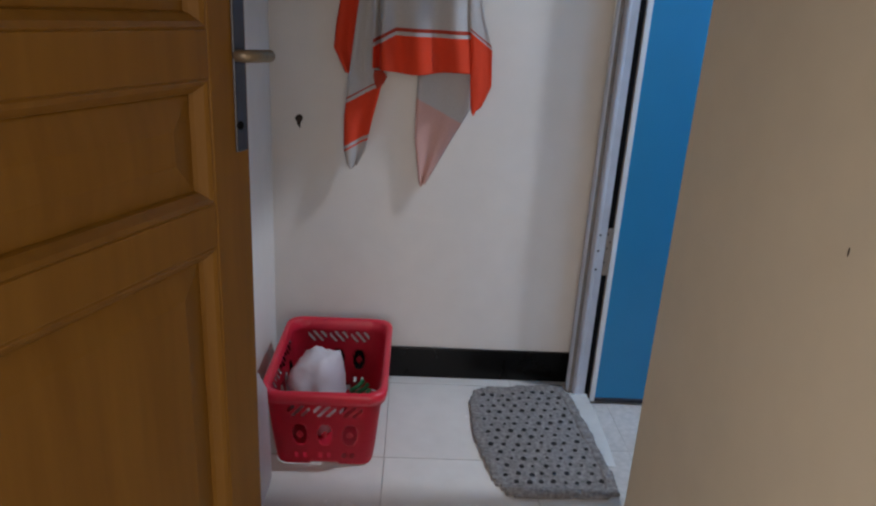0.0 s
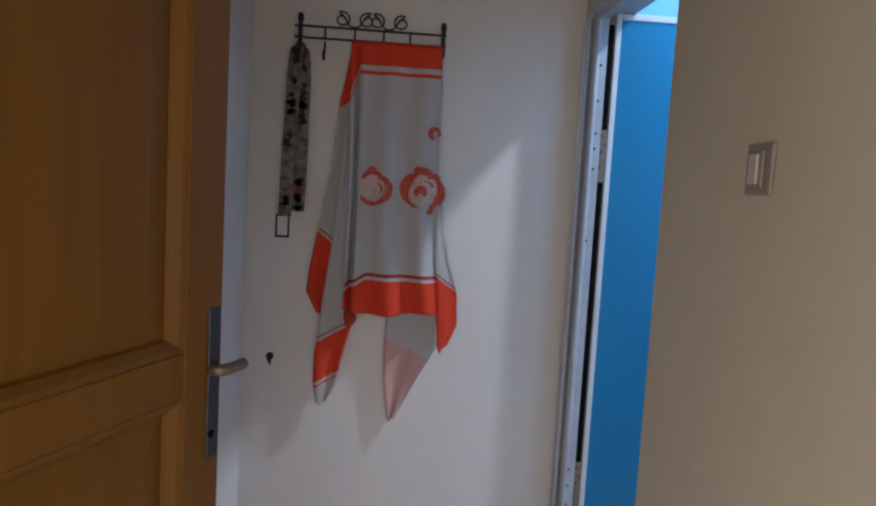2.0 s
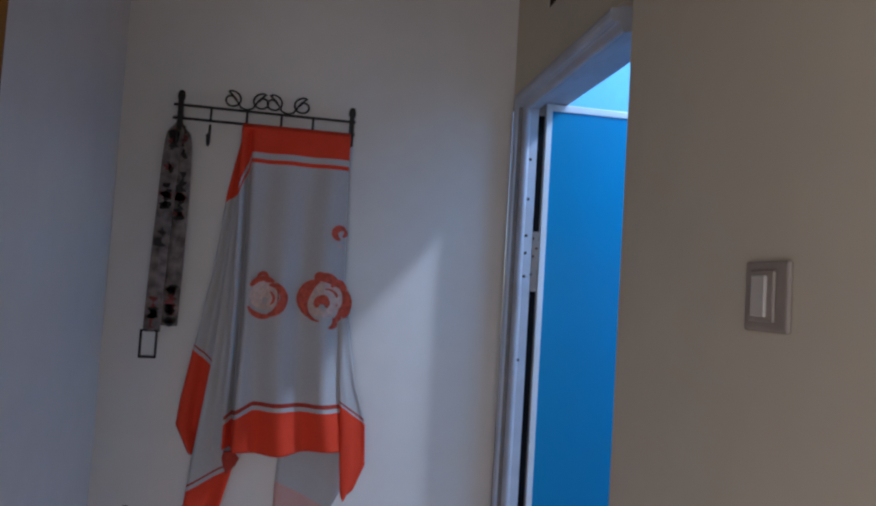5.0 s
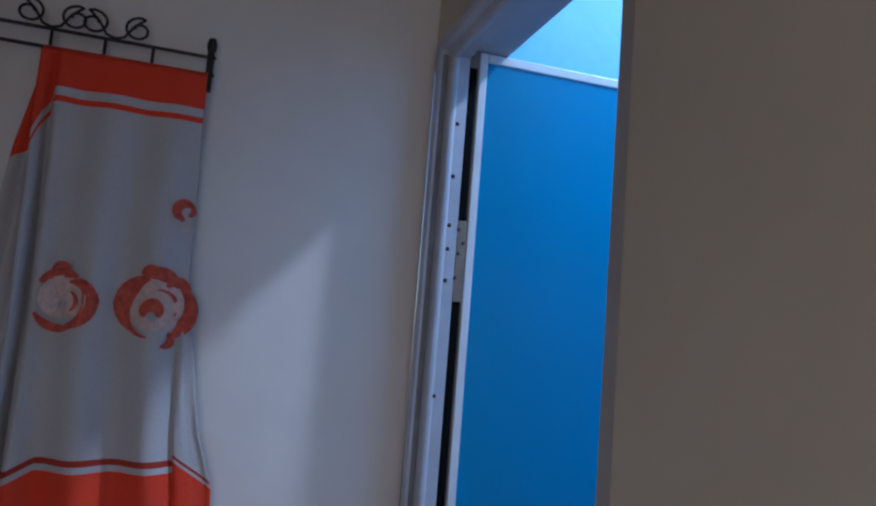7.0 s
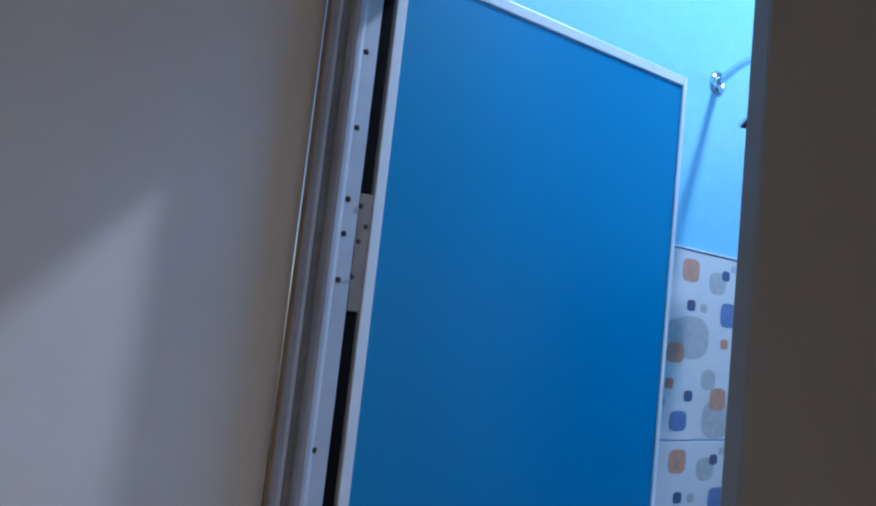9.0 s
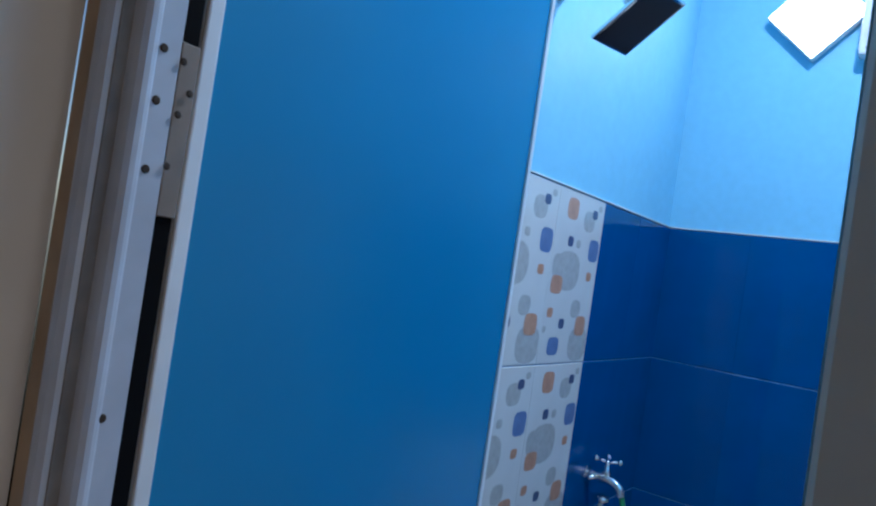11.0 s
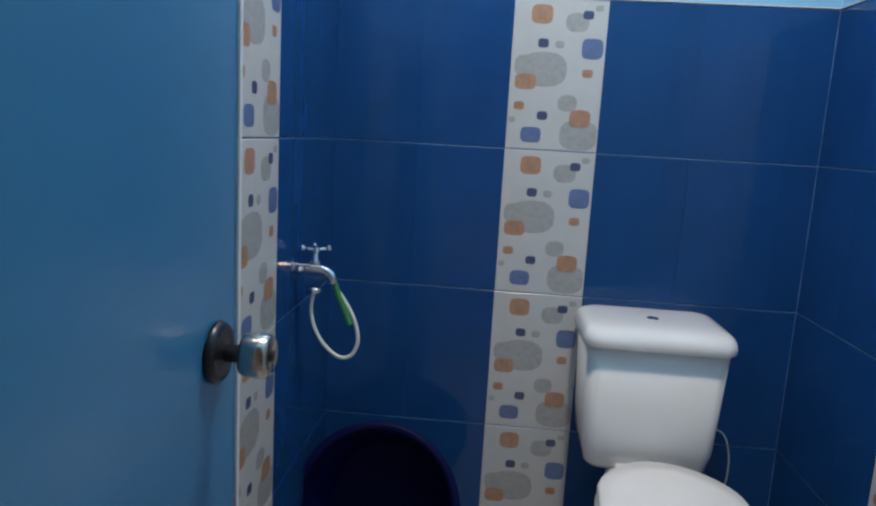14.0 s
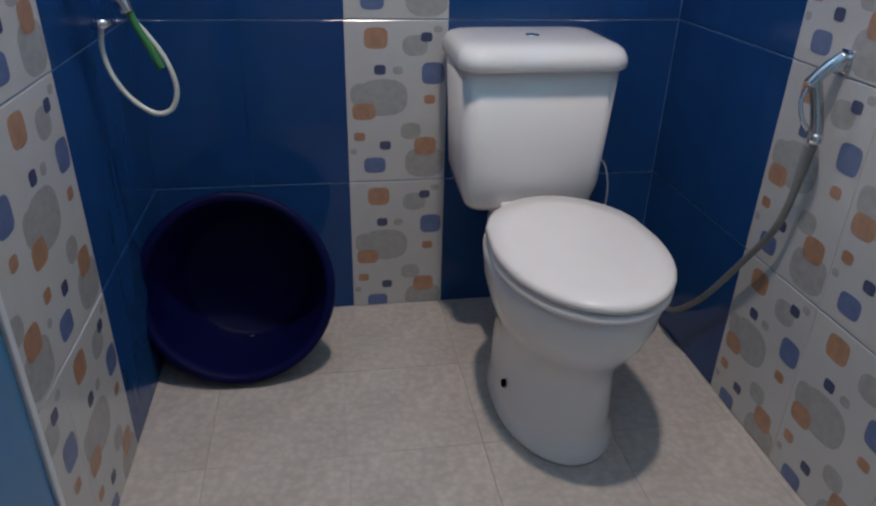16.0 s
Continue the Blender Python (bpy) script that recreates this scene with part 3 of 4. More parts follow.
cloth(bm, [(1.757, -0.680, -0.640), (1.60, -0.708, -0.664), (1.40, -0.728, -0.668), (1.22, -0.758, -0.672), (1.10, -0.778, -0.675), (1.04, -0.784, -0.680), (0.975, -0.752, -0.69)], -0.022, 1.7, 0.010,
      lambda u, z: 2 if z > 1.4 or u > 0.58 else 3, 18, 10)
cloth(bm, [(1.55, -0.688, -0.669), (1.20, -0.712, -0.673), (1.00, -0.736, -0.676), (0.96, -0.742, -0.645), (0.93, -0.744, -0.652), (0.85, -0.752, -0.672), (0.76, -0.752, -0.690), (0.71, -0.742, -0.715)], -0.036, 1.0, 0.010,
      lambda u, z: 4, 12, 8)
cloth(bm, [(1.761, -0.682, -0.424), (1.70, -0.682, -0.423), (1.50, -0.676, -0.418), (1.30, -0.672, -0.412), (1.10, -0.674, -0.402), (0.990, -0.674, -0.390)], -0.050, 2.6, 0.016, lambda u, z: 0 if z > 1.4 else 1, 72, 22, 0.008)
cloth(bm, [(1.32, -0.425, -0.402), (1.15, -0.412, -0.372), (1.06, -0.402, -0.342), (0.96, -0.398, -0.336), (0.90, -0.392, -0.362), (0.885, -0.388, -0.380)], -0.046, 0.7, 0.008,
      lambda u, z: 5, 10, 10, 0.006)
cloth(bm, [(0.992, -0.668, -0.646), (0.974, -0.672, -0.632), (0.956, -0.668, -0.640), (0.944, -0.662, -0.652)], -0.052, 0.6, 0.005, lambda u, z: 7, 6, 3)
# the roll over the rail
rings = []
for i in range(13):
    a = math.pi * i / 12
    rings.append([(x, -0.032 - 0.014 * math.cos(a), 1.757 + 0.014 * math.sin(a)) for x in (-0.682, -0.60, -0.51, -0.424)])
add_ring_loft(bm, rings, False, False)
towel = part("towel", bm, BANDS, None, "", True)
tagged(towel, "white and orange-red striped towel with rose print on the rack", "towel")
sol = towel.modifiers.new("thickness", "SOLIDIFY")
sol.thickness, sol.offset = 0.002, 1


def stroke(bm, centre, radius, a0, a1, width, depth, index, squash=1.0):
    """One brush stroke of the print: a curved band with tapering ends."""
    cx, cz = centre
    outer, inner = [], []
    for i in range(13):
        t = i / 12
        a = radians(a0 + (a1 - a0) * t)
        w = width * (0.30 + 0.70 * math.sin(math.pi * t)) * (1 + 0.18 * noise.noise(Vector((cx * 40 + t * 5, cz * 40, width * 90))))
        for line, r in ((outer, radius + w / 2), (inner, max(radius - w / 2, 0.0005))):
            x, z = cx + r * math.cos(a), cz + r * squash * math.sin(a)
            u = (x + 0.674) / 0.260
            line.append(bm.verts.new((x, drape(u, z, 1.761, 0.990, -0.050, 2.6, 0.016, 0.008) - 0.0022 + depth, z)))
    for i in range(12):
        f = bm.faces.new((outer[i], outer[i + 1], inner[i + 1], inner[i]))
        f.material_index = index


M_ROSE = mat("coral_red_print", (0.46, 0.080, 0.048), 0.9, grain=0.3, scale=90, bump=0.3, bscale=220)
M_ROSELIGHT = mat("pale_coral_print", (0.56, 0.42, 0.38), 0.9, grain=0.15, scale=90)
ROSE_A = ((-0.002, 0, 0.021, -90, 270, 0.040, 1), (0.0, 0.0, 0.040, -80, 62, 0.025, 0), (-0.004, 0.004, 0.041, 58, 145, 0.018, 0), (-0.004, -0.004, 0.040, 205, 300, 0.014, 0),
          (-0.012, 0.002, 0.019, 110, 265, 0.006, 0), (0.002, 0.0, 0.017, -60, 70, 0.007, 0), (0.012, 0.012, 0.020, 0, 110, 0.012, 0), (-0.010, 0.046, 0.013, 15, 165, 0.010, 0))
ROSE_B = ((0, 0, 0.030, -90, 270, 0.050, 1), (0.0, 0.0, 0.050, 103, 226, 0.031, 0), (-0.004, 0.006, 0.052, 40, 114, 0.023, 0), (0.004, 0.0, 0.051, -66, 48, 0.027, 0), (0.030, 0.030, 0.015, -60, 160, 0.020, 0),
          (-0.004, -0.008, 0.012, -30, 215, 0.024, 0), (-0.006, -0.012, 0.036, 150, 268, 0.009, 0), (0.018, -0.050, 0.012, -100, 60, 0.014, 0), (-0.012, 0.052, 0.013, 10, 170, 0.012, 0), (0.006, 0.002, 0.028, -30, 100, 0.006, 0))
ROSE_C = ((0, 0, 0.014, 20, 270, 0.018, 0), (0.004, 0.002, 0.008, -90, 60, 0.010, 0), (0.002, -0.022, 0.008, 200, 320, 0.007, 1))
for (x, z), strokes in (((-0.598, 1.354), ROSE_A), ((-0.462, 1.354), ROSE_B), ((-0.432, 1.520), ROSE_C)):
    rose = part("printed_rose", boxes(((x - 0.003, -0.0462, z - 0.003), (x + 0.003, -0.0456, z + 0.003))), M_ROSE, towel, "coral-red rose print")
    for k, (dx, dz, r, a0, a1, w, index) in enumerate(strokes):
        bm = bmesh.new()
        stroke(bm, (x + dx, z + dz), r, a0, a1, w, -0.0040 - 0.0003 * k, 0)
        part("petal", bm, M_ROSELIGHT if index else M_ROSE, rose)

nail = tagged(part("rusty_nail", lathe([(0.011, 0.0), (0.010, -0.002), (0.004, -0.003), (0.003, -0.024), (0.006, -0.025), (0.006, -0.028), (0.0, -0.029)], 14, "y", (-0.888, 0, 0.838)), M_RUST), "rusty nail with a stain in the white wall", "nail")

bm = bmesh.new()
bm.faces.new([bm.verts.new((-0.889 + 0.009 * math.cos(a) * (1 + 0.35 * math.sin(3 * a)), -0.0007, 0.832 + (0.012 if math.sin(a) > 0 else 0.020) * math.sin(a) * (1 + 0.3 * math.cos(5 * a)))) for a in [k * math.pi / 14 for k in range(28)]])
part("rust_stain", bm, M_RUST, nail, "brown rust stain")

# ---- strike plate on the door edge ----
tagged(part("strike_plate", box((SX + 0.004, DY0 - 0.002, 0.43), (SX + 0.03, DY0 + 0.010, 0.557), 0.002), M_TRIM), "small white strike plate on the wall edge", "strike plate")

# ---- switch and scuffs ----
switch = thing("light_switch", (SX, -1.128, 1.415), "aged ivory plastic light switch on the cream wall", "light switch")
part("plate", box((-0.007, -0.034, -0.036), (0, 0.034, 0.036), 0.003), M_SWITCH, switch)
rk = part("bezel", box((-0.012, -0.019, -0.026), (-0.008, 0.019, 0.026), 0.002), M_SWITCH, switch)
part("rocker", box((-0.0155, -0.010, -0.021), (-0.0115, 0.012, 0.021), 0.0015), M_ROCKER, rk, "lighter ivory rocker")
for y, z, w, h in ((-1.305, 0.922, 0.002, 0.012),):
    bm = bmesh.new()
    bm.faces.new([bm.verts.new((SX - 0.0008, y + u, z + v)) for u, v in blob(w * 2, h, 2, 10)])
    tagged(part("wall_scuff", bm, M_RUST), "small brown scuff mark on the cream wall", "scuff", "", "structure")

# ---- floor things in the hall ----
basket = thing("plastic_basket", (-0.752, -0.30, 0), "red pierced plastic basket holding a cloudy bag", "basket")


def rounded(w, d, r, z, n=6):
    out = []
    for cx, cy, a0 in ((w - r, d - r, 0), (-w + r, d - r, 90), (-w + r, -d + r, 180), (w - r, -d + r, 270)):
        for i in range(n):
            a = radians(a0 + 90 * i / (n - 1))
            out.append((cx + r * math.cos(a), cy + r * math.sin(a), z))
    return out


bw, bd, bh = 0.126, 0.195, 0.235
NC, NR = 44, 40


def pierced(cu, j, wide):
    """Openings in clusters along a side: small slanted slits above, rounder gaps below."""
    period = 14
    c = (cu - 1) % period
    if cu < 1 or cu > wide - 2:
        return False
    if j < 2 and 0.3 * wide < cu < 0.7 * wide:
        return True
    if c < 2:
        return False
    if 29 <= j <= 34:
        return (c - j) % 5 < 2
    if 11 <= j <= 24:
        return ((c - 7.5) ** 2) / 17.0 + ((j - 17.5) ** 2) / 38.0 < 1.0 and (c - 7.5) ** 2 + (j - 17.5) ** 2 > 3.0
    return 4 <= j <= 6 and c in (4, 5, 9, 10)


def outline(o, z, r):
    """A rounded rectangle: NC cells on each short side, 1.5 NC on each long one, 4 on each corner."""
    w, d, pts = bw + o, bd + o, []
    long = NC + NC // 2
    for cx, cy, dx, dy, n, a0 in ((-w + r, -d, 1, 0, NC, 270), (w, -d + r, 0, 1, long, 0), (w - r, d, -1, 0, NC, 90), (-w, d - r, 0, -1, long, 180)):
        run = 2 * ((w if dx else d) - r)
        for i in range(n):
            pts.append((cx + dx * run * i / n, cy + dy * run * i / n, z))
        ex, ey = cx + dx * run, cy + dy * run
        ox, oy = (ex, ey + r) if dx > 0 else (ex - r, ey) if dy > 0 else (ex, ey - r) if dx < 0 else (ex + r, ey)
        for i in range(4):
            a = radians(a0 + 90 * i / 4)
            pts.append((ox + r * math.cos(a), oy + r * math.sin(a), z))
    return pts


bm = bmesh.new()
shell = [[bm.verts.new(p) for p in outline(0.024 * (j / NR) ** 0.8, 0.004 + (bh - 0.02) * j / NR, 0.032 + 0.012 * j / NR)] for j in range(NR + 1)]
cells = []
for n in (NC, NC + NC // 2, NC, NC + NC // 2):
    cells += [(i, n) for i in range(n)] + [(-1, n)] * 4
for j in range(NR):
    for i in range(len(cells)):
        if not pierced(cells[i][0], j, cells[i][1]):
            k = (i + 1) % len(cells)
            bm.faces.new((shell[j][i], shell[j][k], shell[j + 1][k], shell[j + 1][i]))
bmesh.ops.solidify(bm, geom=bm.faces[:], thickness=0.004)
part("pierced_body", bm, M_RED, basket, "", True)
bm = bmesh.new()
add_ring_loft(bm, [outline(o, z, 0.046) for o, z in ((0.020, bh - 0.034), (0.034, bh - 0.032), (0.037, bh - 0.008), (0.033, bh), (0.024, bh + 0.001), (0.018, bh - 0.004), (0.018, bh - 0.034))], cap=False)
part("rim", bm, M_RED, basket, "", True)
part("bottom", box((-bw + 0.012, -bd + 0.012, 0), (bw - 0.012, bd - 0.012, 0.006), 0.002), M_RED, basket)
bm = bmesh.new()
bmesh.ops.create_icosphere(bm, subdivisions=4, radius=1)
for v in bm.verts:
    n_ = 0.2 * noise.noise(v.co * 1.5) + 0.16 * abs(noise.noise(v.co * 3.3)) - 0.05
    v.co *= 1 + n_
    v.co.x, v.co.y, v.co.z = v.co.x * 0.084 - 0.036, v.co.y * 0.12 + 0.0, max(v.co.z * 0.125, -0.11) + 0.118
bag = tagged(part("plastic_bag", bm, M_BAG, None, "", True), "crumpled cloudy plastic bag inside the red basket", "bag")
bag.location = (-0.752, -0.30, 0)
scrap = thing("green_scrap", (-0.680, -0.27, 0.012), "green plastic scrap lying in the red basket", "plastic scrap")
bm = bmesh.new()
for k in range(3):
    a = 0.9 * k
    add_tube(bm, [(0.016 * math.cos(a) + 0.018 * math.cos(i * 0.6), 0.016 * math.sin(a) + 0.014 * math.sin(i * 0.6), 0.008 + 0.085 * i / 10 + 0.01 * k) for i in range(11)], 0.0065, 7)
part("strip", bm, M_GREEN, scrap, "", True)
part("cap", lathe([(0.016, 0.0), (0.017, 0.012), (0.014, 0.016), (0.0, 0.017)], 14, "z", (0.02, -0.055, 0.0)), M_PAPER, scrap, "pale plastic cap")

bm = bmesh.new()
n_ = 28
rings = []
for z, f in ((0.0, 0.92), (0.02, 1.0), (0.10, 1.02), (0.20, 0.96), (0.28, 0.90), (0.325, 0.62), (0.335, 0.3)):
    ring = []
    for (x, y, _), k in zip(rounded(0.045 * f, 0.075 * f, 0.02 * f, 0, 7), range(n_)):
        w = 0.006 * noise.noise(Vector((x * 60, y * 60, z * 14)))
        ring.append((x + w, y - w, z))
    rings.append(ring)
add_ring_loft(bm, rings)
sack = tagged(part("white_sack", bm, M_BAG, None, "", True), "wrinkled white plastic sack standing beside the basket", "sack")
sack.location = (-0.918, -0.635, 0.0)

mat_thing = thing("door_mat", (0, 0, 0), "grey woven door mat with dark dots and scalloped edge", "door mat")
MC = [Vector((-0.318, -0.105, 0)), Vector((-0.030, -0.056, 0)), Vector((0.014, -0.588, 0)), Vector((-0.272, -0.600, 0))]


def on_mat(u, v, z=0.0):
    p = MC[0].lerp(MC[1], u).lerp(MC[3].lerp(MC[2], u), v)
    bend = 0.012 * math.sin(math.pi * v) - 0.03 * math.sin(math.pi * v) * (u - 0.5)
    return Vector((p.x - bend, p.y, 0.009 + z + 0.004 * noise.noise(Vector((u * 4, v * 5, 0)))))


bm = bmesh.new()
N = 26
g = [[bm.verts.new(on_mat(i / N, j / N)) for i in range(N + 1)] for j in range(N + 1)]
low = [[bm.verts.new((v.co.x, v.co.y, 0.0005)) for v in row] for row in g]
for j in range(N):
    for i in range(N):
        bm.faces.new((g[j][i], g[j][i + 1], g[j + 1][i + 1], g[j + 1][i]))
for i in range(N):
    bm.faces.new((g[0][i], g[0][i + 1], low[0][i + 1], low[0][i]))
    bm.faces.new((g[N][i], g[N][i + 1], low[N][i + 1], low[N][i]))
    bm.faces.new((g[i][0], g[i + 1][0], low[i + 1][0], low[i][0]))
    bm.faces.new((g[i][N], g[i + 1][N], low[i + 1][N], low[i][N]))
part("weave", bm, M_MAT, mat_thing, "", True)
bm = bmesh.new()
for k in range(84):
    t = k / 84 * 4
    e, f = int(t), t - int(t)
    u, v = ((f, 0), (1, f), (1 - f, 1), (0, 1 - f))[e]
    p = on_mat(u, v)
    corner = 0.010 * max(0, 1 - 9 * min(u, 1 - u)) * max(0, 1 - 9 * min(v, 1 - v))
    p.x, p.y = p.x + (corner if u < 0.5 else -corner), p.y + (corner if v > 0.5 else -corner)
    s = random.uniform(0.012, 0.0185)
    add_box(bm, (p.x - s, p.y - s, 0.001), (p.x + s, p.y + s, p.z + random.uniform(0.003, 0.007)), 0.009)
part("scalloped_border", bm, M_MAT, mat_thing, "", True)
bm = bmesh.new()
for j in range(14):
    for i in range(8):
        u, v = (i + 0.75 + 0.5 * (j % 2)) / 9, (j + 0.9) / 15.2
        u, v = u + random.uniform(-0.012, 0.012), v + random.uniform(-0.008, 0.008)
        r = random.uniform(0.0048, 0.0088)
        c = on_mat(u, v, 0.0006)
        bm = bmesh.new()
        ring = [Vector((math.cos(k * math.pi / 4), math.sin(k * math.pi / 4), 0)) for k in range(8)]
        add_ring_loft(bm, [[c + r * q + Vector((0, 0, -0.001)) for q in ring], [c + 0.9 * r * q + Vector((0, 0, 0.0015)) for q in ring]])
        part("woven_dot", bm, M_MATDOT, mat_thing)
bm = bmesh.new()
rows = [[bm.verts.new((x, y, 0.0035 + 0.004 * abs(math.sin(6 * y)))) for x in (a, b)] for a, b, y in ((-0.04, 0.016, -0.050), (-0.03, 0.048, -0.090), (-0.02, 0.052, -0.20), (-0.01, 0.050, -0.36), (0.0, 0.044, -0.47))]
for a, b in zip(rows, rows[1:]):
    bm.faces.new((a[0], a[1], b[1], b[0]))
bmesh.ops.solidify(bm, geom=bm.faces[:], thickness=0.0008)
tagged(part("paper_sheet", bm, M_PAPER), "white paper sheet peeking out under the mat", "paper")

# ---- toilet ----
TY = -0.827
toilet = thing("toilet", (0, TY, BF), "white porcelain close-coupled toilet with lid down", "toilet")
toilet.scale = (1.0, 1.0, 1.014)


def egg(x0, x1, half, z, n=36, rear=0.0):
    """An oval outline, rounder at the front (small x)."""
    out = []
    cx, rx = (x0 + x1) / 2, (x1 - x0) / 2
    for i in range(n):
        a = 2 * math.pi * i / n
        c, s = math.cos(a), math.sin(a)
        p = 2.0 if c < 0 else 2.9 + 3 * rear
        slim = 1 - rear * abs(c) ** 1.3 if c > 0 else 1
        out.append((cx + rx * math.copysign(abs(c) ** (2 / p), c), slim * half * math.copysign(abs(s) ** (2 / (2.0 if c < 0 else 2.4)), s), z))
    return out


bm = bmesh.new()
add_ring_loft(bm, [egg(1.222, 1.66, 0.136, 0.0), egg(1.218, 1.66, 0.138, 0.010), egg(1.230, 1.66, 0.131, 0.026), egg(1.236, 1.66, 0.127, 0.06), egg(1.238, 1.66, 0.124, 0.17), egg(1.234, 1.66, 0.125, 0.200),
                   egg(1.219, 1.66, 0.134, 0.235), egg(1.195, 1.66, 0.148, 0.268), egg(1.168, 1.655, 0.162, 0.305), egg(1.152, 1.652, 0.171, 0.345), egg(1.145, 1.65, 0.175, 0.384), egg(1.143, 1.65, 0.176, 0.401), egg(1.150, 1.645, 0.170, 0.408)])
bm.transform(Matrix.Translation((0, -0.010, 0)))
part("bowl", bm, M_PORC, toilet, "", True)
bm = bmesh.new()
add_ring_loft(bm, [egg(1.138, 1.635, 0.176, 0.404, rear=0.36), egg(1.132, 1.638, 0.180, 0.409, rear=0.36), egg(1.132, 1.638, 0.180, 0.418, rear=0.36), egg(1.140, 1.633, 0.174, 0.423, rear=0.36)])
bm.transform(Matrix.Translation((0, -0.013, 0.006)))
part("seat_ring", bm, M_SEAT, toilet, "", True)
bm = bmesh.new()
add_ring_loft(bm, [egg(1.140, 1.638, 0.175, 0.426, rear=0.36), egg(1.131, 1.642, 0.181, 0.431, rear=0.36), egg(1.131, 1.642, 0.181, 0.440, rear=0.36), egg(1.139, 1.636, 0.175, 0.447, rear=0.36), egg(1.18, 1.58, 0.14, 0.4495, rear=0.36), egg(1.28, 1.50, 0.06, 0.4505)])
bm.transform(Matrix.Translation((0, -0.013, 0.006)))
part("lid", bm, M_SEAT, toilet, "", True)
for y in (-0.075, 0.075):
    part("lid_hinge", box((1.598, y - 0.02, 0.404), (1.632, y + 0.02, 0.445), 0.006), M_SEAT, toilet)


def slab(x0, x1, hy, z, r=0.035, bow=0.0):
    pts = []
    for x, y, _ in rounded((x1 - x0) / 2, hy, r, 0, 7):
        f = bow * (1 - (y / hy) ** 2) if x < 0 else 0
        pts.append(((x0 + x1) / 2 + x - f, y, z))
    return pts


bm = bmesh.new()
add_ring_loft(bm, [slab(1.70, 1.915, 0.150, 0.394), slab(1.685, 1.92, 0.162, 0.410), slab(1.675, 1.925, 0.172, 0.46, bow=0.008), slab(1.662, 1.928, 0.184, 0.735, bow=0.010)])
tank = part("tank", bm, M_PORC, toilet, "", True)
bm = bmesh.new()
add_ring_loft(bm, [slab(1.652, 1.934, 0.192, 0.737, 0.04, 0.010), slab(1.646, 1.936, 0.197, 0.743, 0.045, 0.011), slab(1.645, 1.936, 0.197, 0.757, 0.045, 0.011), slab(1.649, 1.935, 0.195, 0.767, 0.045, 0.010),
                   slab(1.658, 1.932, 0.190, 0.778, 0.045, 0.010), slab(1.674, 1.927, 0.180, 0.786, 0.045, 0.009), slab(1.698, 1.918, 0.164, 0.790, 0.04, 0.007), slab(1.73, 1.90, 0.14, 0.792, 0.04, 0.004)])
lid_t = part("tank_lid", bm, M_PORC, toilet, "", True)
part("flush_button", lathe([(0.016, 0.789), (0.016, 0.7935), (0.013, 0.794), (0.0, 0.794)], 20, "z", (1.79, 0, 0)), M_CHROME, lid_t, "chrome flush button", True)
part("neck", boxes(((1.60, -0.10, 0.30), (1.75, 0.10, 0.404)), bevel=0.03), M_PORC, toilet, "", True)
part("bolt_cap", lathe([(0.010, 0.0), (0.010, 0.006), (0.006, 0.009), (0.0, 0.009)], 14, "y", (1.40, 0.114, 0.098)), M_BLACK, toilet, "dark empty bolt hole")
part("water_hose", tube(curve([(1.90, -0.19, 0.45), (1.905, -0.262, 0.44), (1.91, -0.292, 0.375), (1.92, -0.300, 0.30), (1.938, -0.300, 0.25)], 8), 0.0024, 8), M_WHITETUBE, toilet, "thin white supply hose", True)

# ---- tub leaning in the corner ----
tub = thing("plastic_tub", (1.662, -0.105, 0.206), "navy blue round plastic tub leaning in the corner", "tub")
tub.matrix_basis = Matrix.Translation((1.662, -0.105, 0.206)) @ Vector((-0.94, 0.02, 0.34)).to_track_quat("Z", "Y").to_matrix().to_4x4()
R = 0.236
part("bowl", lathe([(0.0, -0.245), (R * 0.70, -0.245), (R * 0.76, -0.23), (R * 0.93, -0.02), (R * 0.94, 0.0), (R * 0.905, 0.0), (R * 0.895, -0.02), (R * 0.72, -0.225), (R * 0.66, -0.237), (0.0, -0.237)], 56), M_NAVYPL, tub, "", True)
part("rim", lathe([(R * 0.925, -0.006), (R * 0.99, -0.010), (R, -0.004), (R * 0.985, 0.004), (R * 0.93, 0.005), (R * 0.90, 0.0), (R * 0.905, -0.008)], 56, cap=False), M_NAVYPL, tub, "", True)
for k in range(3):
    part("ridge", lathe([(R * (0.80 + 0.04 * k), -0.13 + 0.035 * k), (R * (0.815 + 0.04 * k), -0.127 + 0.035 * k), (R * (0.81 + 0.04 * k), -0.122 + 0.035 * k)], 48, cap=False), M_NAVYPL, tub, "", True)

# ---- wall tap with hose loop ----
tap = thing("wall_tap", (1.545, BY1, 0.898), "chrome wall tap with cross handle and hose loop", "tap")
part("flange", lathe([(0.026, 0.0), (0.024, -0.006), (0.013, -0.010)], 20, "y"), M_CHROME, tap, "", True)
part("body", tube(curve([(0, -0.006, -0.004), (0, -0.05, -0.004), (0, -0.080, -0.006), (0, -0.100, -0.018), (0, -0.108, -0.038)], 5), 0.012, 14), M_CHROME, tap, "", True)
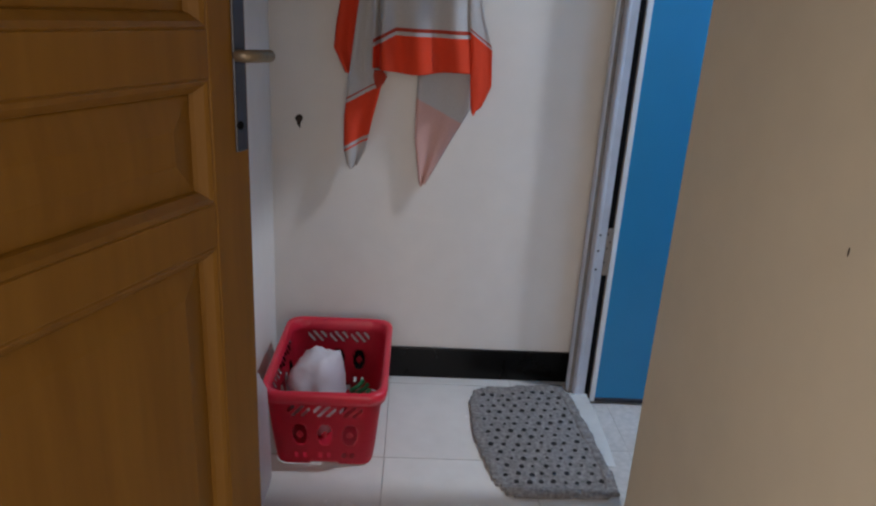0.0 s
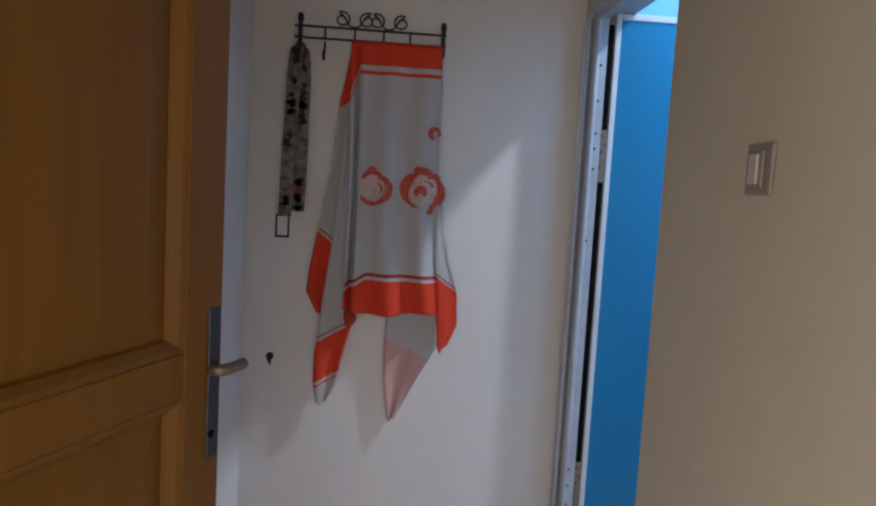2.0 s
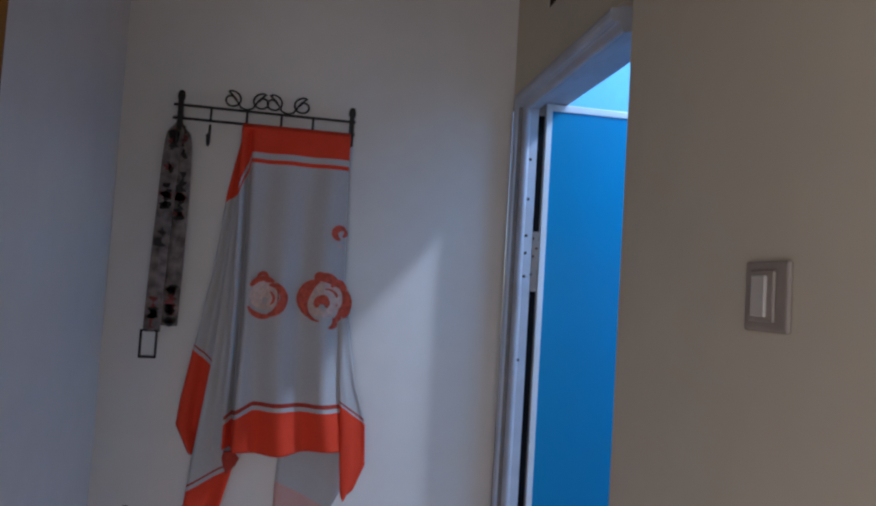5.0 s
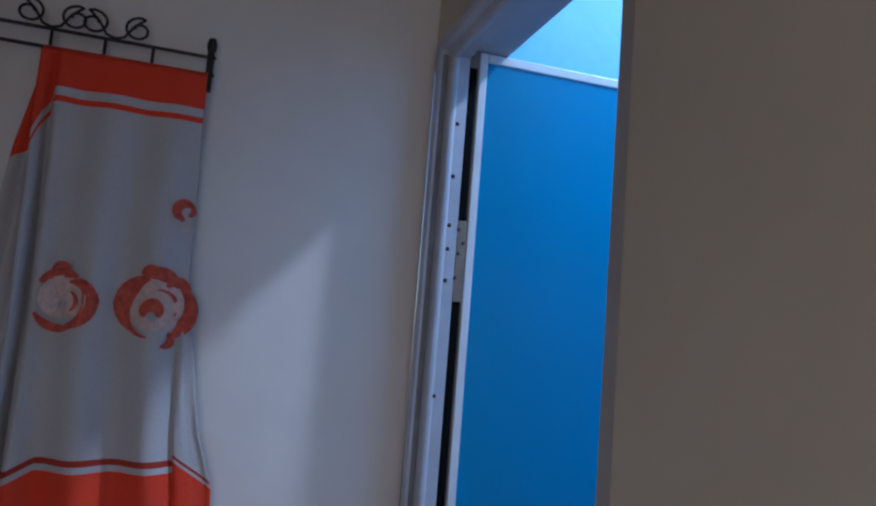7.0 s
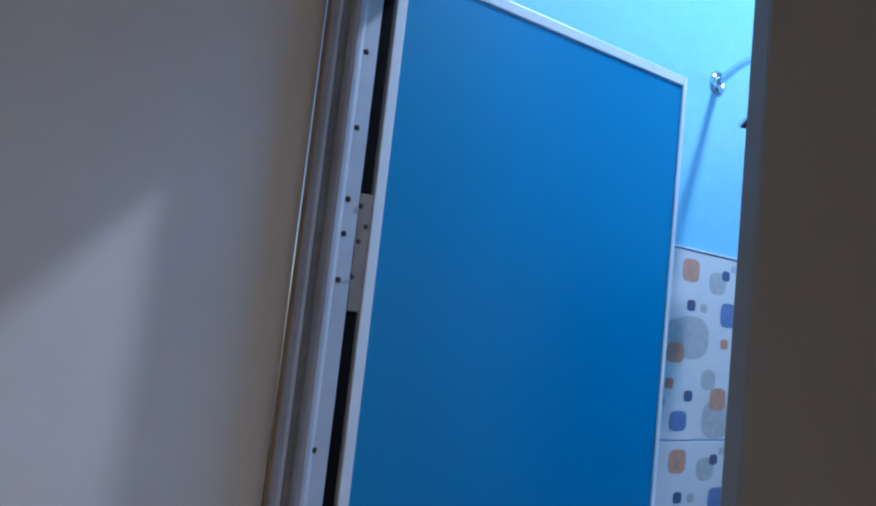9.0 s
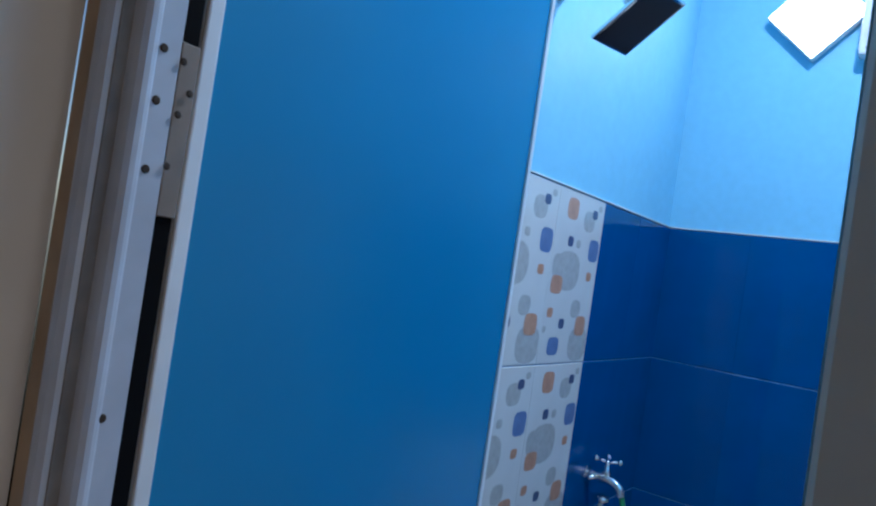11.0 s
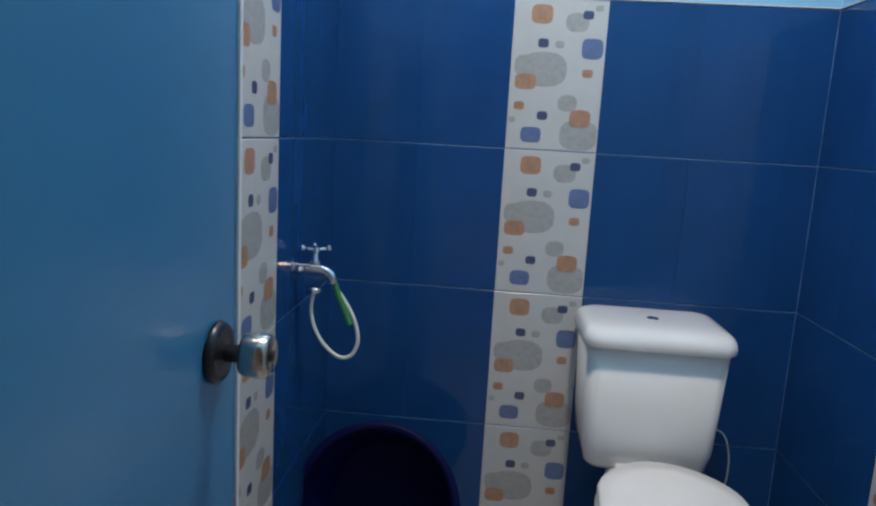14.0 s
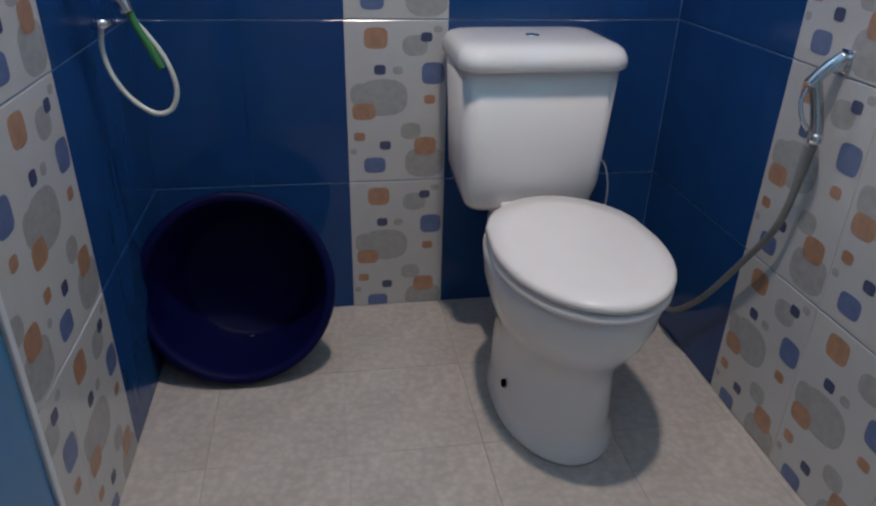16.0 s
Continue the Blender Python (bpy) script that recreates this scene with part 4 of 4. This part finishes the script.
part("collar", lathe([(0.017, -0.052), (0.019, -0.044), (0.017, -0.036)], 16, "z", (0, -0.060, -0.014)), M_CHROME, tap, "", True)
stem = part("stem", lathe([(0.012, 0.006), (0.013, 0.014), (0.008, 0.020), (0.007, 0.040)], 14, "z", (0.002, -0.060, 0)), M_CHROME, tap, "", True)
for a in (20, 110, 200, 290):
    c, s = math.cos(radians(a)), math.sin(radians(a))
    part("handle_arm", tube([(0.002, -0.060, 0.042), (0.002 + 0.028 * c, -0.060 + 0.028 * s, 0.046)], 0.0045, 8), M_CHROME, stem, "", True)
    part("handle_tip", lathe([(0.0, -0.008), (0.006, -0.006), (0.0078, 0.0), (0.006, 0.006), (0.0, 0.008)], 12, "z", (0.002 + 0.032 * c, -0.060 + 0.032 * s, 0.047)), M_CHROME, stem, "", True)
part("side_valve", tube([(-0.055, -0.034, 0.002), (-0.004, -0.048, 0.0)], 0.006, 10), M_CHROME, tap, "", True)
part("hose_loop", tube(curve([(0.004, -0.058, -0.062), (0.004, -0.052, -0.105), (0.004, -0.060, -0.150), (0.005, -0.085, -0.195), (0.006, -0.125, -0.226), (0.006, -0.158, -0.218), (0.006, -0.172, -0.178), (0.005, -0.160, -0.125), (0.004, -0.135, -0.080), (0.004, -0.112, -0.050)], 8), 0.0050, 10), M_WHITETUBE, tap, "pale plastic hose", True)
part("green_hose", tube(curve([(0.002, -0.108, -0.030), (0.0, -0.118, -0.060), (-0.001, -0.136, -0.100), (-0.001, -0.152, -0.140)], 8), 0.0075, 10), M_GREEN, tap, "green hose end", True)

# ---- hand spray on the side wall ----
spray = thing("bidet_spray", (1.285, BY0, 0.76), "chrome hand spray on a bracket with grey hose", "hand spray")
part("bracket", boxes(((-0.004, 0, 0.028), (0.030, 0.010, 0.072)), ((0.004, 0.010, 0.034), (0.024, 0.030, 0.056)), bevel=0.003), M_CHROME, spray, "", True)
part("nozzle", tube(curve([(0.012, 0.012, 0.060), (0.017, 0.030, 0.044), (0.024, 0.046, 0.022), (0.027, 0.056, 0.006)], 5), 0.0125, 14), M_CHROME, spray, "polished chrome nozzle", True)
part("handle", tube(curve([(0.025, 0.050, 0.016), (0.014, 0.044, -0.018), (0.002, 0.042, -0.052), (-0.010, 0.042, -0.084)], 6), 0.0115, 12), M_STEEL, spray, "", True)
part("trigger", tube(curve([(0.028, 0.058, 0.002), (0.026, 0.066, -0.022), (0.014, 0.064, -0.052), (0.002, 0.054, -0.072)], 6), 0.0045, 8), M_CHROME, spray, "", True)
part("hose_nut", lathe([(0.0105, -0.094), (0.0125, -0.091), (0.0125, -0.078), (0.0105, -0.075)], 12, "z", (-0.009, 0.042, 0)), M_CHROME, spray, "", True)
part("hose", tube(curve([(-0.010, 0.042, -0.088), (0.000, 0.039, -0.130), (0.010, 0.037, -0.172), (0.037, 0.037, -0.284), (0.116, 0.037, -0.409), (0.232, 0.037, -0.570), (0.340, 0.036, -0.672), (0.415, 0.028, -0.700), (0.47, 0.012, -0.66)], 8), 0.0075, 10), M_GREYTUBE, spray, "ribbed grey hose", True)
part("valve", lathe([(0.018, 0.0), (0.018, 0.006), (0.010, 0.010), (0.010, 0.035)], 16, "y", (0.47, 0, -0.655)), M_CHROME, spray, "", True)

# ---- shower ----
shower = thing("shower_head", (1.02, BY1, 2.03), "chrome shower arm with dark rectangular shower head", "shower")
part("flange", lathe([(0.028, 0.0), (0.026, -0.006), (0.012, -0.010)], 20, "y"), M_CHROME, shower, "", True)
ARM = [(0, -0.004, 0), (-0.02, -0.06, 0.014), (-0.045, -0.12, 0.012), (-0.078, -0.175, -0.025), (-0.095, -0.205, -0.085)]
part("arm", tube(curve(ARM, 6), 0.010, 12), M_CHROME, shower, "", True)

ux, vx = Vector((0.104, -0.025, 0.001)).normalized(), Vector((-0.028, -0.115, 0.078)).normalized()
nx = ux.cross(vx)
turn = Matrix((ux, vx, nx)).transposed().to_4x4()
centre = Matrix.Translation(Vector((0.906, -0.125, 1.8975)) - Vector((1.02, BY1, 2.03)))
low = -1 if nx.z > 0 else 1
bm = box((-0.0535, -0.071, -0.004), (0.0535, 0.071, 0.004), 0.002)
add_box(bm, (-0.016, -0.016, 0.003 if low < 0 else -0.022), (0.016, 0.016, 0.022 if low < 0 else -0.003), 0.005)
bm.transform(centre @ turn)
head = part("head", bm, M_CHROME, shower, "chrome head rim", True)
bm = box((-0.048, -0.0655, 0.0035 * low), (0.048, 0.0655, 0.0052 * low), 0.001)
bm.transform(centre @ turn)
part("spray_face", bm, M_GUNMETAL, head, "dark spray face")

# ---- lamps and box high on the wall ----
wall_lamp = thing("wall_lamp", (BX1, -0.237, 2.285), "bright white square lamp set on its corner", "lamp")
bm = box((-0.030, -0.097, -0.097), (0.0, 0.097, 0.097), 0.004)
bm.transform(Matrix.Rotation(radians(45), 4, "X"))
part("housing", bm, M_TRIM, wall_lamp)
bm = box((-0.034, -0.092, -0.092), (-0.029, 0.092, 0.092), 0.002)
bm.transform(Matrix.Rotation(radians(45), 4, "X"))
part("diffuser", bm, M_LAMP, wall_lamp, "glowing white diffuser")
fan = thing("exhaust_box", (BX1, -0.485, 2.235), "pale plastic wall box with a dark slot", "wall box")
part("cover", box((-0.05, -0.13, -0.085), (0.0, 0.13, 0.085), 0.008), M_TRIM, fan)
part("slot", boxes(((-0.053, -0.10, -0.056), (-0.048, 0.10, -0.042)), bevel=0.002), M_BLACK, fan, "dark slot")
part("screw", lathe([(0.004, -0.052), (0.004, -0.049)], 8, "x", (0, 0.108, -0.066)), M_GUNMETAL, fan)
ceil_lamp = thing("ceiling_lamp", (0.98, -0.58, BZ), "round white ceiling lamp in the bathroom", "lamp")
part("base", lathe([(0.075, 0.0), (0.075, -0.02), (0.06, -0.03), (0.03, -0.032)], 28), M_TRIM, ceil_lamp, "", True)
part("bulb", lathe([(0.03, -0.03), (0.045, -0.06), (0.055, -0.10), (0.045, -0.135), (0.02, -0.15), (0.0, -0.152)], 24), M_LAMP, ceil_lamp, "glowing white bulb", True)

# ---- tiles ----
MOTIF = ((0.68, 0.15, 0.25, 0.125, "g"), (0.90, 0.055, 0.09, 0.04, "g"), (0.51, 0.295, 0.10, 0.05, "g"), (0.36, 0.46, 0.50, 0.23, "g"), (0.14, 0.44, 0.20, 0.14, "g"),
         (0.64, 0.675, 0.21, 0.11, "g"), (0.055, 0.80, 0.07, 0.04, "g"), (0.79, 0.885, 0.42, 0.205, "g"),
         (0.30, 0.105, 0.23, 0.125, "o"), (0.79, 0.10, 0.115, 0.056, "n"), (0.335, 0.29, 0.115, 0.060, "n"), (0.86, 0.315, 0.23, 0.135, "b"), (0.17, 0.545, 0.23, 0.105, "o"),
         (0.83, 0.475, 0.115, 0.056, "o"), (0.12, 0.705, 0.115, 0.056, "o"), (0.38, 0.765, 0.115, 0.058, "n"), (0.79, 0.775, 0.23, 0.120, "o"), (0.27, 0.895, 0.225, 0.105, "b"))
SLOT = {"o": 1, "n": 2, "b": 3, "g": 4}
GAP, SIDE = 0.0030, 0.0004


def tile_mesh(name, w, h, decor, full):
    """A glazed tile in the xz plane, facing -y, its lower left corner at the origin. full: the uncut height of the print."""
    bm = bmesh.new()
    b = 0.0016
    side = SIDE if decor else 0.0002
    slope = 0.33 if decor else 0.08
    ring = lambda i, y: [(side / 2 + i * slope, y, GAP / 2 + i), (w - side / 2 - i * slope, y, GAP / 2 + i), (w - side / 2 - i * slope, y, h - GAP / 2 - i), (side / 2 + i * slope, y, h - GAP / 2 - i)]
    add_ring_loft(bm, [ring(0, 0.0), ring(0, -0.0052), ring(b, -0.0064)], cap=False)
    bm.verts.ensure_lookup_table()
    bm.faces.new(bm.verts[-4:])
    if decor:
        for k, (u, v, pw, ph, c) in enumerate(MOTIF):
            pts = []
            for p, q in blob(pw * w, ph * full, 3.6 if c != "g" else 2.6, 16):
                x, z = u * w + p, h - v * full + q
                pts.append((min(max(x, 0.004), w - 0.004), -0.00645 - 0.00004 * k, min(max(z, 0.003), h - 0.004)))
            if max(p[2] for p in pts) - min(p[2] for p in pts) < 0.004:
                continue
            f = bm.faces.new([bm.verts.new(p) for p in pts])
            f.material_index = SLOT[c]
    me = bpy.data.meshes.new(name)
    bmesh.ops.recalc_face_normals(bm, faces=[f for f in bm.faces if f.material_index == 0])
    for f in bm.faces:
        if f.material_index and f.normal.y > 0:
            f.normal_flip()
    bm.to_mesh(me)
    bm.free()
    for m in (M_DECOR, M_PORANGE, M_PNAVY, M_PBLUE, M_PGREY) if decor else (M_TILE,):
        me.materials.append(m)
    return me


MESHES = {}


def tile(w, h, decor, where, parent):
    key = (round(w, 4), round(h, 4), decor)
    if key not in MESHES:
        MESHES[key] = tile_mesh("decor_tile" if decor else "wall_tile", w, h, decor, TH)
    ob = new("decor_tile" if decor else "wall_tile", MESHES[key])
    ob.parent = parent
    ob.matrix_basis = where @ pose(random.uniform(-0.0002, 0.0002), random.uniform(-0.0004, 0.0004), 0, random.uniform(-0.05, 0.05), 0, random.uniform(-0.03, 0.03))


def tiled_wall(name, label, origin, turn, columns):
    """columns: widths and kinds, from the left as seen from inside the room."""
    total = sum(w for w, _ in columns)
    bed = bmesh.new()
    add_box(bed, (0, -0.0045, BF), (total, 0.0, ROWS[0] + 0.001))
    wall = tagged(part(name, bed, M_TGROUT), label, "", "", "structure")
    wall.matrix_basis = pose(*origin, 0, 0, turn)
    x = 0
    for w, decor in columns:
        for top, bottom in zip(ROWS, ROWS[1:]):
            tile(w, top - bottom, decor, pose(x, -0.0005, bottom), wall)
        x += w
    cap = part("edge_strip", box((0, -0.009, ROWS[0] + 0.001), (total, 0.0, ROWS[0] + 0.005), 0.001), M_DECOR, wall)
    return wall


tiled_wall("tiles_toilet_wall", "deep blue glazed wall tiles with one printed white column", (BX1, BY1, 0), -90,
           [(0.252, 0), (0.253, 0), (0.260, 1), (0.260, 0), (0.260, 0), (BY1 - BY0 - 1.285, 0)])
tiled_wall("tiles_shower_wall", "deep blue glazed wall tiles and printed white columns", (WT + 0.012, BY1, 0), 0,
           [(0.238, 0), (0.26, 0), (0.26, 1), (0.26, 1), (0.26, 1), (0.26, 0), (BX1 - WT - 0.012 - 1.538, 0)])
tiled_wall("tiles_spray_wall", "printed white wall tiles beside deep blue glazed tiles", (BX1, BY0, 0), 180,
           [(0.24, 0), (0.26, 0), (0.26, 1), (0.26, 1), (0.26, 1), (0.26, 1), (BX1 - WT - 0.012 - 1.54, 1)])

part("corner_grout", box((BX1 - 0.0085, BY0 + 0.0065, BF), (BX1 - 0.0065, BY0 + 0.0085, ROWS[0])), M_CGROUT, bpy.data.objects["tiles_spray_wall"]).matrix_parent_inverse = bpy.data.objects["tiles_spray_wall"].matrix_basis.inverted()

# ---- floor tiles ----


def floor_tiles(parent, name, material, x0, x1, y0, y1, sx, sy, ox, oy, top, gap):
    made = {}
    i0, i1 = math.floor((x0 - ox) / sx), math.ceil((x1 - ox) / sx)
    j0, j1 = math.floor((y0 - oy) / sy), math.ceil((y1 - oy) / sy)
    for i in range(i0, i1):
        for j in range(j0, j1):
            a, b = max(x0, ox + i * sx), min(x1, ox + (i + 1) * sx)
            c, d = max(y0, oy + j * sy), min(y1, oy + (j + 1) * sy)
            if b - a < 0.01 or d - c < 0.01:
                continue
            key = (round(b - a, 4), round(d - c, 4))
            if key not in made:
                bm = box((gap / 2, gap / 2, -0.008), (b - a - gap / 2, d - c - gap / 2, 0), 0.0012 if gap > 0.001 else 0.0003)
                me = bpy.data.meshes.new(name)
                bm.to_mesh(me)
                bm.free()
                me.materials.append(material)
                made[key] = me
            ob = new(name, made[key])
            ob.parent = parent
            ob.location = (a, c, top + random.uniform(-0.0004, 0.0002))


floor_tiles(hall_floor, "floor_tile", M_FLOOR, HX0, 0.018, HY0, -0.001, 0.40, 0.40, -0.594, -0.454, 0.0, 0.0025)
floor_tiles(bath_floor, "floor_tile", M_BFLOOR, 0.022, BX1, BY0, BY1, 0.30, 0.30, 1.62, -0.95, BF, 0.0006)
